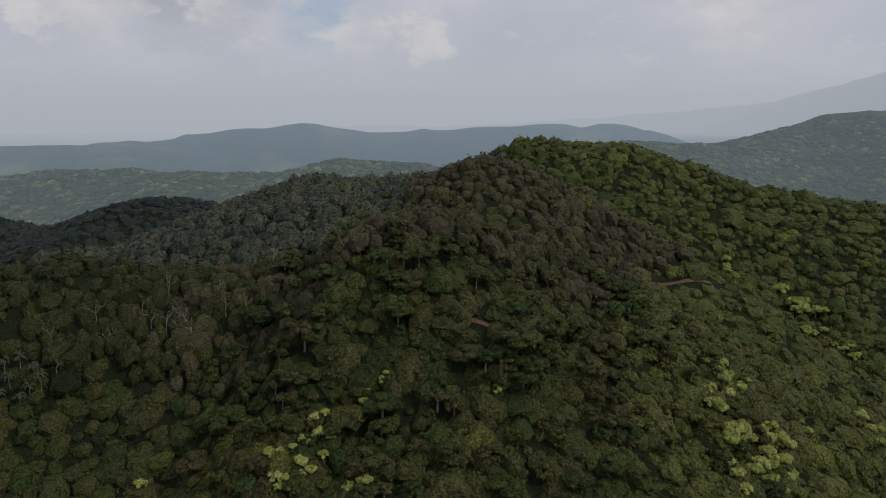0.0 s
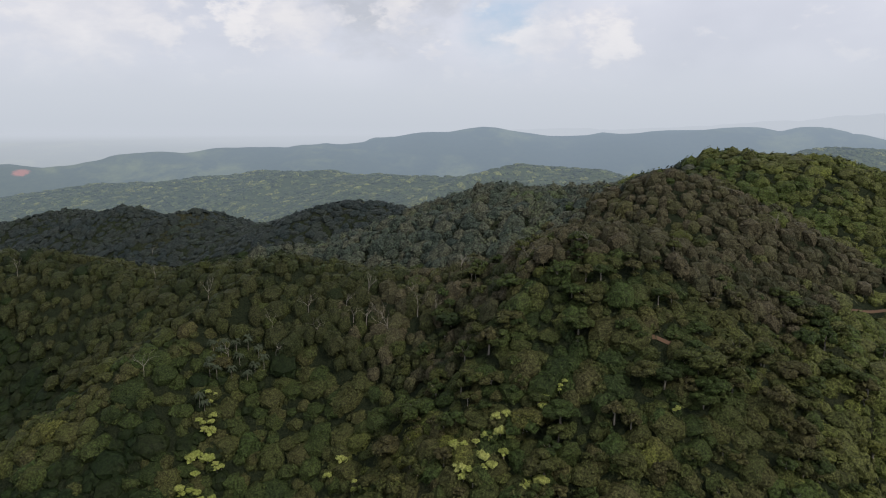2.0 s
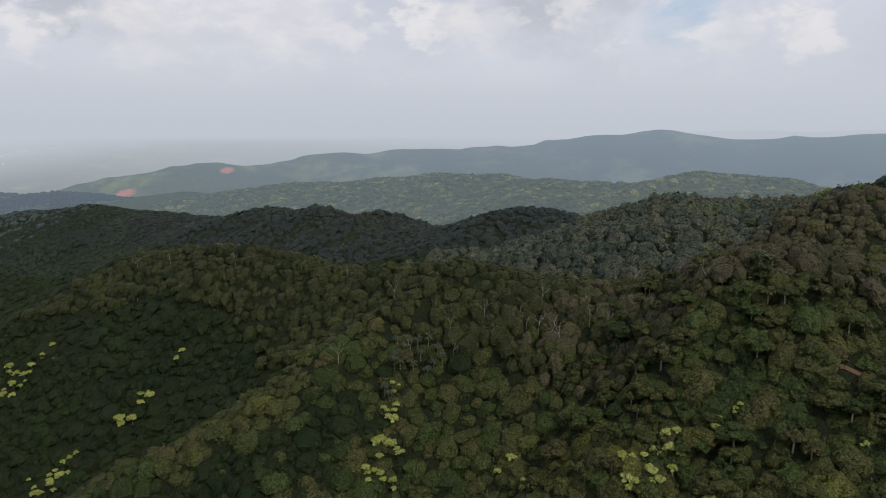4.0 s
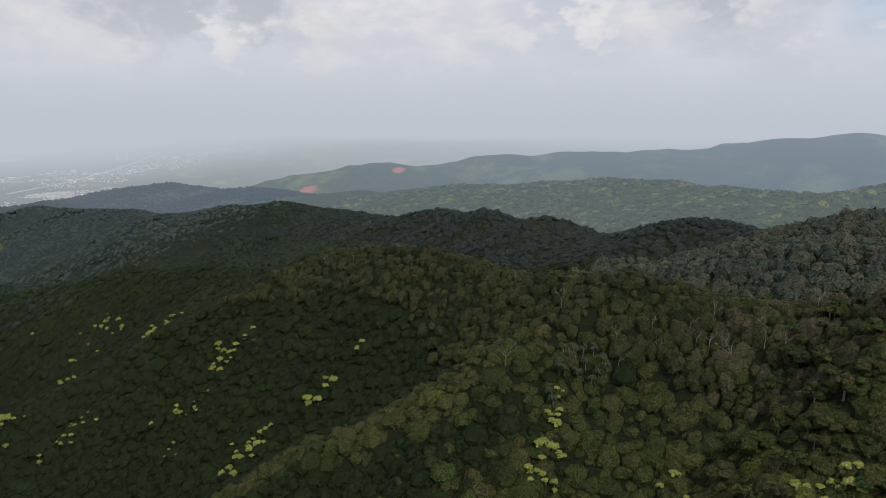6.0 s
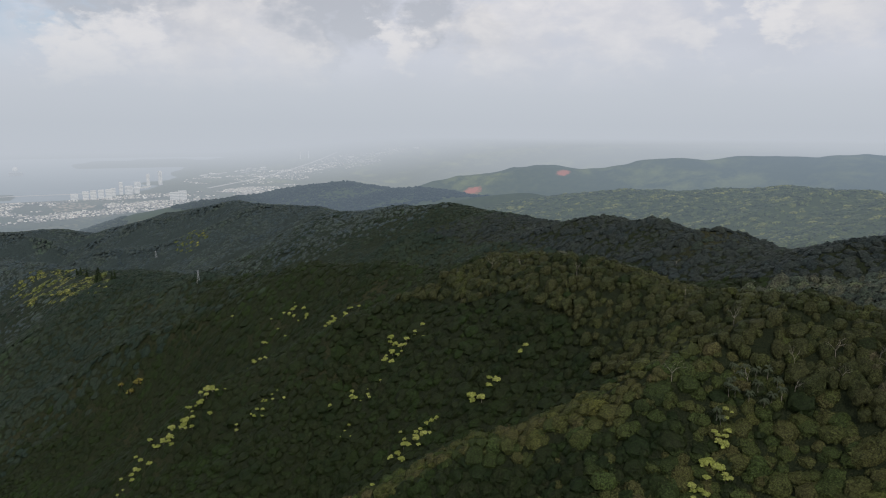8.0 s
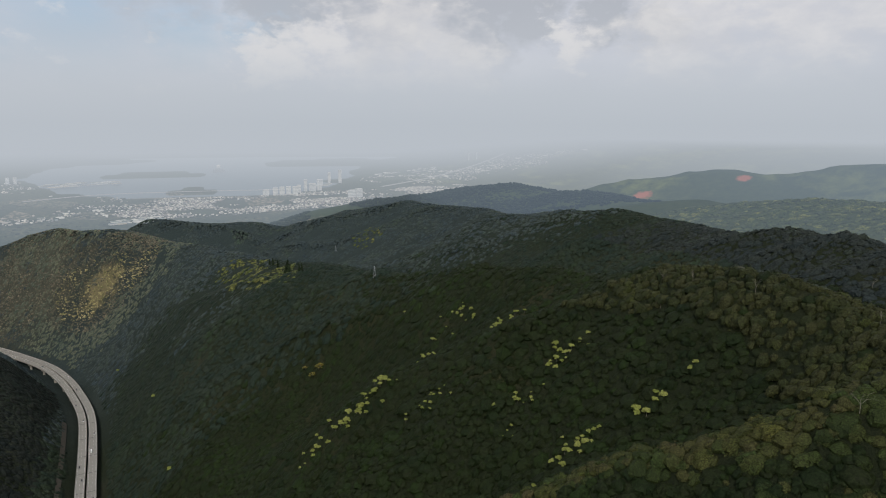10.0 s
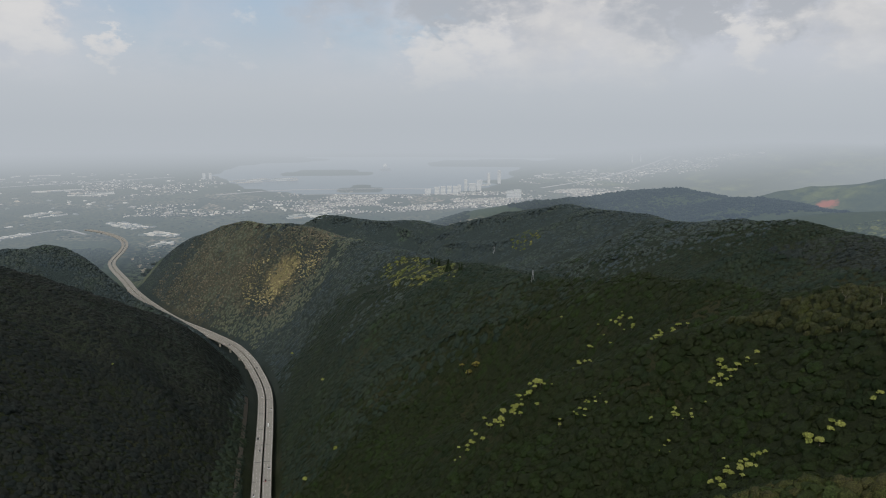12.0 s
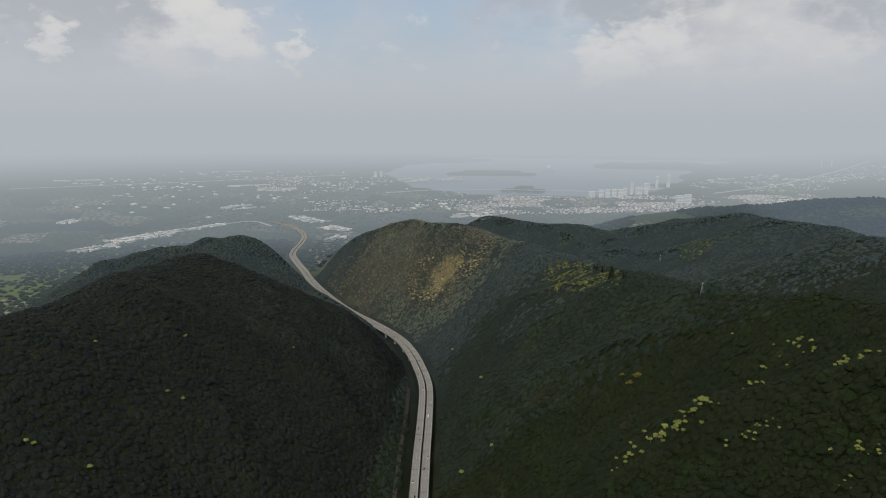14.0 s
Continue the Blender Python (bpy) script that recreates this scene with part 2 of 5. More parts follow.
def land(x, y):
    x, y = np.asarray(x, float), np.asarray(y, float)
    return np.where(HILLS.inside(x, y), HILLS.at(x, y), np.where(PLAIN.inside(x, y), PLAIN.at(x, y), plain(x, y)))


def land_at(x, y):
    return float(land(np.array([float(x)]), np.array([float(y)]))[0])

# ---------------------------------------------------------------- materials


def material(name):
    m = bpy.data.materials.new(name)
    m.use_nodes = True
    t = m.node_tree
    b = t.nodes["Principled BSDF"]
    return m, t, b


def place_noise(t, scale, detail=4.0, rough=0.55):
    """Noise at real-world size, by place."""
    geo = t.nodes.new("ShaderNodeNewGeometry")
    n = add(t, "ShaderNodeTexNoise", Scale=scale, Detail=detail, Roughness=rough)
    link(t, geo.outputs["Position"], n.inputs["Vector"])
    return n.outputs[0]


def relief(t, b, height, strength, distance):
    n = add(t, "ShaderNodeBump", Strength=strength, Distance=distance)
    link(t, height, n.inputs["Height"])
    link(t, n.outputs[0], b.inputs["Normal"])


def plain_material(name, a, c, scale=2.0, rough=0.8, metal=0.0, bump=0.0):
    m, t, b = material(name)
    n = place_noise(t, scale)
    link(t, mixed(t, n, a, c), b.inputs["Base Color"])
    b.inputs["Roughness"].default_value, b.inputs["Metallic"].default_value = rough, metal
    if bump:
        relief(t, b, n, 0.6, bump)
    return m


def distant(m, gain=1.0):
    """Turns a material into backdrop: haze is mixed in as emission that grows with its range."""
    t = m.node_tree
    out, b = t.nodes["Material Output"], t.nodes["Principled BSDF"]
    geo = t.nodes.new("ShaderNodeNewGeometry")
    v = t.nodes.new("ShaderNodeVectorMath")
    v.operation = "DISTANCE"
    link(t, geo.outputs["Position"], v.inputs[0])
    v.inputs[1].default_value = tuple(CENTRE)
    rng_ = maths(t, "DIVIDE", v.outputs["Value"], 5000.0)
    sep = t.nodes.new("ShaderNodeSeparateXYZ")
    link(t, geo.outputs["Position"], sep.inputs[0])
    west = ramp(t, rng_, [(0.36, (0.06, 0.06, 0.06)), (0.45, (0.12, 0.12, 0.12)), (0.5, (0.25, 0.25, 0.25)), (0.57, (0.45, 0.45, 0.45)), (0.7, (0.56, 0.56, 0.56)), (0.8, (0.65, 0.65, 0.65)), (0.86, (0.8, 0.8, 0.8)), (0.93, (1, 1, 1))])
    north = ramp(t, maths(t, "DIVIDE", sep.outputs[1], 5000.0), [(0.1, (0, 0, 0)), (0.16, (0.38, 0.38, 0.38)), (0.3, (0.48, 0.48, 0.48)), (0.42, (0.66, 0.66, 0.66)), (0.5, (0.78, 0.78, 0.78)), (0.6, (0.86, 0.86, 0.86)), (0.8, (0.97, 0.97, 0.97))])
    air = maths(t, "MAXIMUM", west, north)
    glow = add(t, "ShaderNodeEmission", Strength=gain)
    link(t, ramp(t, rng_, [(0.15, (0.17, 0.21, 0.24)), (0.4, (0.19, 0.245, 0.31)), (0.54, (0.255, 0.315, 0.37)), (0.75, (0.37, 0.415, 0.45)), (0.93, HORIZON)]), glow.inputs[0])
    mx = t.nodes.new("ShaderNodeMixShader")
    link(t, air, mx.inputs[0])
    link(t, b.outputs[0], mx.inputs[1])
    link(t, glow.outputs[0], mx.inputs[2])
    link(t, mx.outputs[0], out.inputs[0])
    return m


def ground_material(name):
    m, t, b = material(name)
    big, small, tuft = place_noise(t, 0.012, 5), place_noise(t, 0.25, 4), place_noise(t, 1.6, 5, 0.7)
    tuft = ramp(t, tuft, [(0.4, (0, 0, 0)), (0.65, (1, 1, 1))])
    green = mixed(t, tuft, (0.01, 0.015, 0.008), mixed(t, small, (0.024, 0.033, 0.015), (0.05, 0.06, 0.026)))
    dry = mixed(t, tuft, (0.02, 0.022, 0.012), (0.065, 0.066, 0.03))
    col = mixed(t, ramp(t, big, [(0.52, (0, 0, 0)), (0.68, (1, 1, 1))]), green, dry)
    geo = t.nodes.new("ShaderNodeNewGeometry")
    d = t.nodes.new("ShaderNodeVectorMath")
    d.operation = "DISTANCE"
    link(t, geo.outputs["Position"], d.inputs[0])
    d.inputs[1].default_value = (-1600, -340, 150)
    cliff = ramp(t, maths(t, "ADD", maths(t, "DIVIDE", d.outputs["Value"], 620.0), maths(t, "MULTIPLY", place_noise(t, 0.03, 6, 0.7), 0.9)), [(0.62, (0.75, 0.75, 0.75)), (0.86, (0, 0, 0))])
    col = mixed(t, cliff, col, mixed(t, tuft, (0.06, 0.064, 0.052), mixed(t, small, (0.12, 0.112, 0.08), (0.22, 0.19, 0.125))))
    # dry ground brightened here: warm sunlight painted into the straw colour
    g = t.nodes.new("ShaderNodeVectorMath")
    g.operation = "DISTANCE"
    link(t, geo.outputs["Position"], g.inputs[0])
    g.inputs[1].default_value = (-1405, -195, land_at(-1405, -195))
    sunlit_straw = ramp(t, maths(t, "ADD", maths(t, "DIVIDE", g.outputs["Value"], 150.0), maths(t, "MULTIPLY", place_noise(t, 0.05, 6, 0.75), 1.1)), [(0.75, (0.85, 0.85, 0.85)), (1.15, (0, 0, 0))])
    col = mixed(t, sunlit_straw, col, mixed(t, small, (0.16, 0.14, 0.07), (0.36, 0.3, 0.16)))
    cliff = maths(t, "MAXIMUM", cliff, sunlit_straw)
    r = t.nodes.new("ShaderNodeVectorMath")
    r.operation = "DISTANCE"
    link(t, geo.outputs["Position"], r.inputs[0])
    r.inputs[1].default_value = tuple(CENTRE)
    leafy = mixed(t, small, (0.024, 0.036, 0.036), (0.055, 0.074, 0.07))  # low scrub between the far woods, haze painted into its tint
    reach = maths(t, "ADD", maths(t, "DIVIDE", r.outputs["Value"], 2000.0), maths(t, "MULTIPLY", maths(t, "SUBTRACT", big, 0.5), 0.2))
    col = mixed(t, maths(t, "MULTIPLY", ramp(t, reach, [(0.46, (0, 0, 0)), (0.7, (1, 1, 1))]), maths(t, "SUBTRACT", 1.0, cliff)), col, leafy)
    link(t, col, b.inputs["Base Color"])
    b.inputs["Roughness"].default_value = 0.95
    b.inputs["Specular IOR Level"].default_value = 0.1
    relief(t, b, tuft, 0.8, 0.8)
    return m


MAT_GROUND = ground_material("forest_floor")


def far_land_material(name):
    """Woods with painted sunlit patches on the hills, a patchwork of fields, bare red earth and town ground on the
    plain.
    """
    m, t, b = material(name)
    big, small = place_noise(t, 0.009, 8, 0.65), place_noise(t, 0.06, 5)
    geo = t.nodes.new("ShaderNodeNewGeometry")
    cells = add(t, "ShaderNodeTexVoronoi", Scale=0.006)
    link(t, geo.outputs["Position"], cells.inputs["Vector"])
    field = ramp(t, cells.outputs["Color"], [(0.2, (0.03, 0.045, 0.02)), (0.45, (0.14, 0.13, 0.07)), (0.6, (0.05, 0.075, 0.03)), (0.85, (0.36, 0.29, 0.2))])
    wood = mixed(t, small, (0.026, 0.04, 0.016), (0.075, 0.095, 0.034))
    # sun patches painted into the northern woods as a lighter colour
    sunny = mixed(t, small, (0.08, 0.1, 0.03), (0.24, 0.26, 0.075))
    sep = t.nodes.new("ShaderNodeSeparateXYZ")
    link(t, geo.outputs["Position"], sep.inputs[0])
    northern = ramp(t, maths(t, "DIVIDE", sep.outputs[1], 2000.0), [(0.5, (0, 0, 0)), (0.68, (1, 1, 1))])
    wood = mixed(t, maths(t, "MULTIPLY", northern, maths(t, "MULTIPLY", ramp(t, big, [(0.42, (0, 0, 0)), (0.6, (1, 1, 1))]), ramp(t, place_noise(t, 0.0032, 3), [(0.45, (0.05, 0.05, 0.05)), (0.58, (1, 1, 1))]))), wood, sunny)
    low = ramp(t, maths(t, "DIVIDE", maths(t, "ADD", sep.outputs[2], maths(t, "MULTIPLY", big, 120.0)), 400.0), [(0.42, (1, 1, 1)), (0.55, (0, 0, 0))])
    col = mixed(t, low, wood, mixed(t, ramp(t, small, [(0.45, (0, 0, 0)), (0.6, (1, 1, 1))]), (0.05, 0.066, 0.038), field))
    for x, y, r in ((-1980, 1470, 34), (-1801, 1742, 26)):
        d = t.nodes.new("ShaderNodeVectorMath")
        d.operation = "DISTANCE"
        link(t, geo.outputs["Position"], d.inputs[0])
        d.inputs[1].default_value = tuple(drawn_in(np.array([[x, y, land_at(x, y)]]))[0])
        spot = ramp(t, maths(t, "ADD", maths(t, "DIVIDE", d.outputs["Value"], r * 4.0), maths(t, "MULTIPLY", small, 0.3)), [(0.3, (1, 1, 1)), (0.42, (0, 0, 0))])
        col = mixed(t, spot, col, (0.5, 0.17, 0.1))
    d = t.nodes.new("ShaderNodeVectorMath")
    d.operation = "DISTANCE"
    link(t, geo.outputs["Position"], d.inputs[0])
    d.inputs[1].default_value = (-1880, -1380, 45)
    meadow = ramp(t, maths(t, "ADD", maths(t, "DIVIDE", d.outputs["Value"], 900.0), maths(t, "MULTIPLY", big, 0.3)), [(0.3, (1, 1, 1)), (0.5, (0, 0, 0))])
    col = mixed(t, meadow, col, mixed(t, small, (0.07, 0.1, 0.03), (0.17, 0.21, 0.07)))
    link(t, col, b.inputs["Base Color"])
    b.inputs["Roughness"].default_value = 0.95
    b.inputs["Specular IOR Level"].default_value = 0.05
    return m


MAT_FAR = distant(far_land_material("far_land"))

# ---------------------------------------------------------------- ground: one sheet out to the horizon


def mesh_object(name, verts, faces, mat, smooth=False):
    me = bpy.data.meshes.new(name)
    verts = np.asarray(verts, dtype=np.float32)
    faces = np.asarray(faces, dtype=np.int32)
    me.vertices.add(len(verts))
    me.vertices.foreach_set("co", verts.ravel())
    n, k = faces.shape
    me.loops.add(n * k)
    me.loops.foreach_set("vertex_index", faces.ravel())
    me.polygons.add(n)
    me.polygons.foreach_set("loop_start", np.arange(0, n * k, k, dtype=np.int32))
    me.polygons.foreach_set("use_smooth", np.full(n, smooth))
    me.materials.append(mat)
    me.update(calc_edges=True)
    me.validate()
    return new(name, me)


def edge_range(az):
    """How far the near forest reaches, by bearing (degrees left of +y): just past the skyline ridges."""
    return np.interp(az, [-60, 2, 10, 15, 32, 42, 52, 63, 73, 82, 92, 100, 135], [640, 580, 580, 620, 720, 880, 1060, 1260, 1560, 1760, 1880, 1990, 1990])


AZ = np.concatenate([np.arange(-42, 137, 0.3), np.arange(137, 318.1, 4.0)])
AZ[-1] = 318.0
STEPS = np.concatenate([[0.0], np.geomspace(60, 2000, 150), np.geomspace(2025, 60000, 70)])


def sheet(az, radii):
    a, r = np.meshgrid(np.radians(az), radii, indexing="ij")
    x, y = CENTRE[0] - np.sin(a) * r, CENTRE[1] + np.cos(a) * r
    z = land(x.ravel(), y.ravel())
    z = z - 16 * smooth_step(np.hypot(x.ravel(), y.ravel()), 2500, 3500) * bay(x.ravel(), y.ravel())
    return drawn_in(np.column_stack([x.ravel(), y.ravel(), z])), a, r


def ellipse(x, y, cx, cy, rx, ry, turn=0.0):
    c, s = math.cos(radians(turn)), math.sin(radians(turn))
    u, v = (x - cx) * c + (y - cy) * s, -(x - cx) * s + (y - cy) * c
    return 1 - smooth_step(np.hypot(u / rx, v / ry) + 0.16 * fbm(x, y, 900, 3, 40), 0.9, 1.05)


def bay(x, y):
    """1 over the lochs of the harbour and the open sea, 0 on land."""
    water = np.maximum(ellipse(x, y, -5600, 250, 900, 1000), ellipse(x, y, -7600, 200, 2000, 1700))
    water = np.maximum(water, ellipse(x, y, -11500, 1200, 2600, 2400))
    isle = np.maximum(ellipse(x, y, -6950, -230, 380, 430), ellipse(x, y, -5200, 60, 230, 170))
    isle = np.maximum(isle, ellipse(x, y, -8700, 1900, 800, 900))
    return np.clip(water - isle, 0, 1)


gv, ga, gr = sheet(AZ, STEPS)
na, nr = len(AZ), len(STEPS)
i, j = np.meshgrid(np.arange(na - 1), np.arange(nr - 1), indexing="ij")
quads = np.column_stack([(i * nr + j).ravel(), ((i + 1) * nr + j).ravel(), ((i + 1) * nr + j + 1).ravel(), (i * nr + j + 1).ravel()])[:, ::-1]
mid_r, mid_a = STEPS[j.ravel()], AZ[i.ravel()]
inside = mid_r < np.where(mid_a > 136, 1990, edge_range(np.minimum(mid_a, 136)))
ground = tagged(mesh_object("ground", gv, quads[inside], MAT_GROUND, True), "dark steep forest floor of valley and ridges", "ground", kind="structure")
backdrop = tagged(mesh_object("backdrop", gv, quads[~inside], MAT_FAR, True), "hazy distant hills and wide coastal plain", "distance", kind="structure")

# ---------------------------------------------------------------- building blocks for things
def thing(name, x, y, z, label, category, group=""):
    ob = new(name)
    ob.empty_display_size = 0.5
    ob.matrix_basis = Matrix.Translation((x, y, z))
    return tagged(ob, label, category, group)


def part(name, shape, mat, parent, label="", smooth=False):
    """One mesh under a thing or a part; shape: (vertices, faces) about the parent's origin."""
    ob = mesh_object(name, shape[0], shape[1], mat, smooth)
    ob.parent = parent
    return tagged(ob, label) if label else ob


def box(cx, cy, cz, sx, sy, sz, bevel=0.0):
    """A box standing on cz; bevel draws its top in."""
    v = [(cx + a * sx / 2 * (1 - bevel * c), cy + b * sy / 2 * (1 - bevel * c), cz + c * sz) for c in (0, 1) for b in (-1, 1) for a in (-1, 1)]
    f = [(0, 2, 3, 1), (4, 5, 7, 6), (0, 1, 5, 4), (1, 3, 7, 5), (3, 2, 6, 7), (2, 0, 4, 6)]
    return np.array(v, float), np.array(f)


def tube(points, radii, sides=6):
    """A tapering round bar through points."""
    p = np.array(points, float)
    vs, fs = [], []
    for k in range(len(p)):
        d = p[min(k + 1, len(p) - 1)] - p[max(k - 1, 0)]
        q = np.array(Vector(d).to_track_quat("Z", "Y").to_matrix())
        a = np.arange(sides) * 2 * np.pi / sides
        vs.append(p[k] + (np.column_stack([np.cos(a), np.sin(a), np.zeros(sides)]) * radii[k]) @ q.T)
        if k:
            i = (k - 1) * sides + np.arange(sides)
            j = (k - 1) * sides + (np.arange(sides) + 1) % sides
            fs.append(np.column_stack([i, j, j + sides, i + sides]))
    return np.concatenate(vs), np.concatenate(fs)


def join(pieces):
    vs, fs, n = [], [], 0
    for v, f in pieces:
        vs.append(v), fs.append(np.asarray(f) + n)
        n += len(v)
    return np.concatenate(vs), np.concatenate(fs)


# ---------------------------------------------------------------- highway
def smooth_line(pts, step):
    """Points about a step apart along a Catmull-Rom curve."""
    p = np.array(pts, float)
    p = np.vstack([2 * p[0] - p[1], p, 2 * p[-1] - p[-2]])
    out = []
    for k in range(1, len(p) - 2):
        n = max(2, int(np.linalg.norm(p[k + 1] - p[k]) / step))
        for t in np.arange(n) / n:
            out.append(0.5 * (2 * p[k] + (p[k + 1] - p[k - 1]) * t + (2 * p[k - 1] - 5 * p[k] + 4 * p[k + 1] - p[k + 2]) * t ** 2 + (3 * p[k] - p[k - 1] - 3 * p[k + 1] + p[k + 2]) * t ** 3))
    return np.array(out)


line = smooth_line(ROAD, 10)
tang = np.gradient(line, axis=0)
side = np.column_stack([-tang[:, 1], tang[:, 0]])
side /= np.linalg.norm(side, axis=1)[:, None]


def sweep(profile, lo=0, hi=None, on_land=False):
    """A closed profile of (offset to the side, height) swept along the road line."""
    p, s = line[lo:hi], side[lo:hi]
    k = len(profile)
    v = np.concatenate([np.column_stack([p[:, :2] + s * o, (land(*(p[:, :2] + s * o).T) if on_land else p[:, 2]) + h]) for o, h in profile])
    idx = np.arange(k * len(p)).reshape(k, len(p))
    f = [np.column_stack([idx[a, :-1], idx[a, 1:], idx[(a + 1) % k, 1:], idx[(a + 1) % k, :-1]]) for a in range(k)]
    return drawn_in(v), np.concatenate(f)


def across(k, o0, o1, length, h):
    """A thin slab across the road at step k."""
    d = tang[k, :2] / np.linalg.norm(tang[k, :2]) * length / 2
    a, b = line[k, :2] + side[k] * o0, line[k, :2] + side[k] * o1
    v = [(*q, line[k, 2] + z) for z in (0.002, h) for q in (a - d, a + d, b + d, b - d)]
    return drawn_in(np.array(v)), np.array([(0, 3, 2, 1), (4, 5, 6, 7), (0, 1, 5, 4), (1, 2, 6, 5), (2, 3, 7, 6), (3, 0, 4, 7)])


MAT_DECK = plain_material("worn_concrete_deck", (0.22, 0.21, 0.185), (0.3, 0.285, 0.25), 0.12, 0.9)
MAT_PARAPET = plain_material("pale_concrete", (0.28, 0.265, 0.235), (0.38, 0.36, 0.32), 0.3, 0.9)
MAT_JOINT = plain_material("dark_rubber_joint", (0.05, 0.05, 0.05), (0.08, 0.08, 0.08), 1.0)
MAT_LINE = plain_material("road_paint", (0.62, 0.61, 0.57), (0.78, 0.77, 0.74), 1.0)
MAT_DIRT = plain_material("brown_earth", (0.05, 0.034, 0.018), (0.13, 0.07, 0.036), 0.8, 0.95)
MAT_TRACK = plain_material("dull_earth", (0.035, 0.032, 0.022), (0.07, 0.058, 0.04), 0.2, 0.95)
near_end = int(np.argmax(np.hypot(line[:, 0], line[:, 1]) > 2000))
road = thing("highway_viaduct", 0, 0, 0, "twin concrete highway viaduct winding down the valley", "highway")
for s in (1, -1):
    deck = part("deck", sweep([(s * 1.1, 0), (s * 11.3, 0), (s * 11.3, -1.2), (s * 9.5, -2.6), (s * 4, -2.6), (s * 1.1, -1.2)]), MAT_DECK, road)
    for o in (1.1, 10.9):
        part("parapet", sweep([(s * o, 0.004), (s * o, 1.0), (s * (o + 0.4), 1.0), (s * (o + 0.4), 0.004)]), MAT_PARAPET, deck, "pale concrete parapet")
    for o in (2.4, 10.0):
        part("edge_line", sweep([(s * o, 0.006), (s * o, 0.012), (s * (o + 0.18), 0.012), (s * (o + 0.18), 0.006)], 0, near_end), MAT_LINE, deck)
    tagged(part("lane_dashes", join([across(k, s * 6.5, s * 6.7, 4, 0.012) for k in range(2, near_end, 1)]), MAT_LINE, deck), kind="stuff")
    for k in range(3, near_end, 5):
        part("expansion_joint", across(k, s * 1.6, s * 10.8, 0.9, 0.015), MAT_JOINT, deck)
    for k in range(2, near_end, 5):
        x, y = line[k, :2] + side[k] * s * 6.7
        z0, z1 = land_at(x, y) - 2, line[k, 2] - 2.6
        if z1 - z0 > 1.5:
            part("pier", join([box(x, y, z0, 3.2, 3.2, z1 - z0 - 1.2), box(x, y, z1 - 1.2, 6.0, 6.0, 1.2, -0.15)]), MAT_PARAPET, road)
track = tagged(mesh_object("dirt_track", *sweep([(26, 0.6), (26, 1.0), (31, 1.0), (31, 0.6)], 8, 60, True), MAT_TRACK), "brown dirt service track beside the viaduct", "track", kind="structure")

# ---------------------------------------------------------------- traffic
MAT_GLASS_CAR = plain_material("dark_car_glass", (0.02, 0.02, 0.025), (0.03, 0.03, 0.035), 1.0, 0.1)
MAT_TYRE = plain_material("tyre_rubber", (0.02, 0.02, 0.02), (0.035, 0.035, 0.035), 2.0)
PAINTS = {n: plain_material(n + "_car_paint", c, tuple(v * 1.1 for v in c), 0.5, 0.3) for n, c in (("white", (0.75, 0.75, 0.74)), ("grey", (0.2, 0.21, 0.22)), ("black", (0.03, 0.03, 0.035)), ("red", (0.3, 0.03, 0.03)))}


def wheel():
    a = np.arange(10) * np.pi / 5
    v = np.concatenate([np.column_stack([np.cos(a) * 0.33, np.full(10, w), np.sin(a) * 0.33]) for w in (-0.11, 0.11)] + [[(0, -0.11, 0)], [(0, 0.11, 0)]])
    f = [(k, (k + 1) % 10, 10 + (k + 1) % 10) for k in range(10)] + [(k, 10 + (k + 1) % 10, 10 + k) for k in range(10)] + [((k + 1) % 10, k, 20) for k in range(10)] + [(10 + k, 10 + (k + 1) % 10, 21) for k in range(10)]
    return v, np.array(f)


def car(colour, name="car", length=4.6, height=0.75, cabin=(0.1, 2.5, 0.62)):
    c = thing(name, 0, 0, 0, f"{colour} {name} driving on the viaduct deck", name, "traffic on the viaduct")
    part("body", box(0, 0, 0.3, length, 1.85, height, 0.05), PAINTS[colour], c)
    part("cabin", box(-cabin[0], 0, 0.3 + height, cabin[1], 1.7, cabin[2], 0.18), MAT_GLASS_CAR if name == "car" else PAINTS[colour], c, "dark glass cabin" if name == "car" else "")
    for wx in (-0.3, 0.3):
        for wy in (-0.85, 0.85):
            v, f = wheel()
            part("wheel", (v + (wx * length, wy, 0.33), f), MAT_TYRE, c)
    return c


makes = [car("white"), car("grey"), car("black"), car("red"), car("white", "truck", 8.0, 0.9, (0.8, 6.0, 2.0))]
spots = [(6, 8.2, 0), (9, -4.6, 4), (13, -8.2, 0), (15, 4.6, 1), (18, 8.2, 0), (20, -4.6, 2), (24, -8.2, 1), (27, 4.6, 2), (30, 8.2, 0), (33, -4.6, 3), (36, -8.2, 0), (41, 4.6, 1), (45, 8.2, 2), (49, -4.6, 4), (54, -8.2, 0), (59, 4.6, 0), (66, 8.2, 1), (73, -4.6, 2), (80, -8.2, 0), (88, 4.6, 1), (97, 8.2, 0)]
first = set()
for k, o, m in spots:
    x, y = line[k, :2] + side[k] * o
    turn = math.degrees(math.atan2(tang[k, 1], tang[k, 0])) + (180 if o > 0 else 0)
    at = pose(x, y, line[k, 2] + 0.02, 0, 0, turn)
    if m in first:
        copy_thing(makes[m], at)
    else:
        makes[m].matrix_basis = at
        first.add(m)

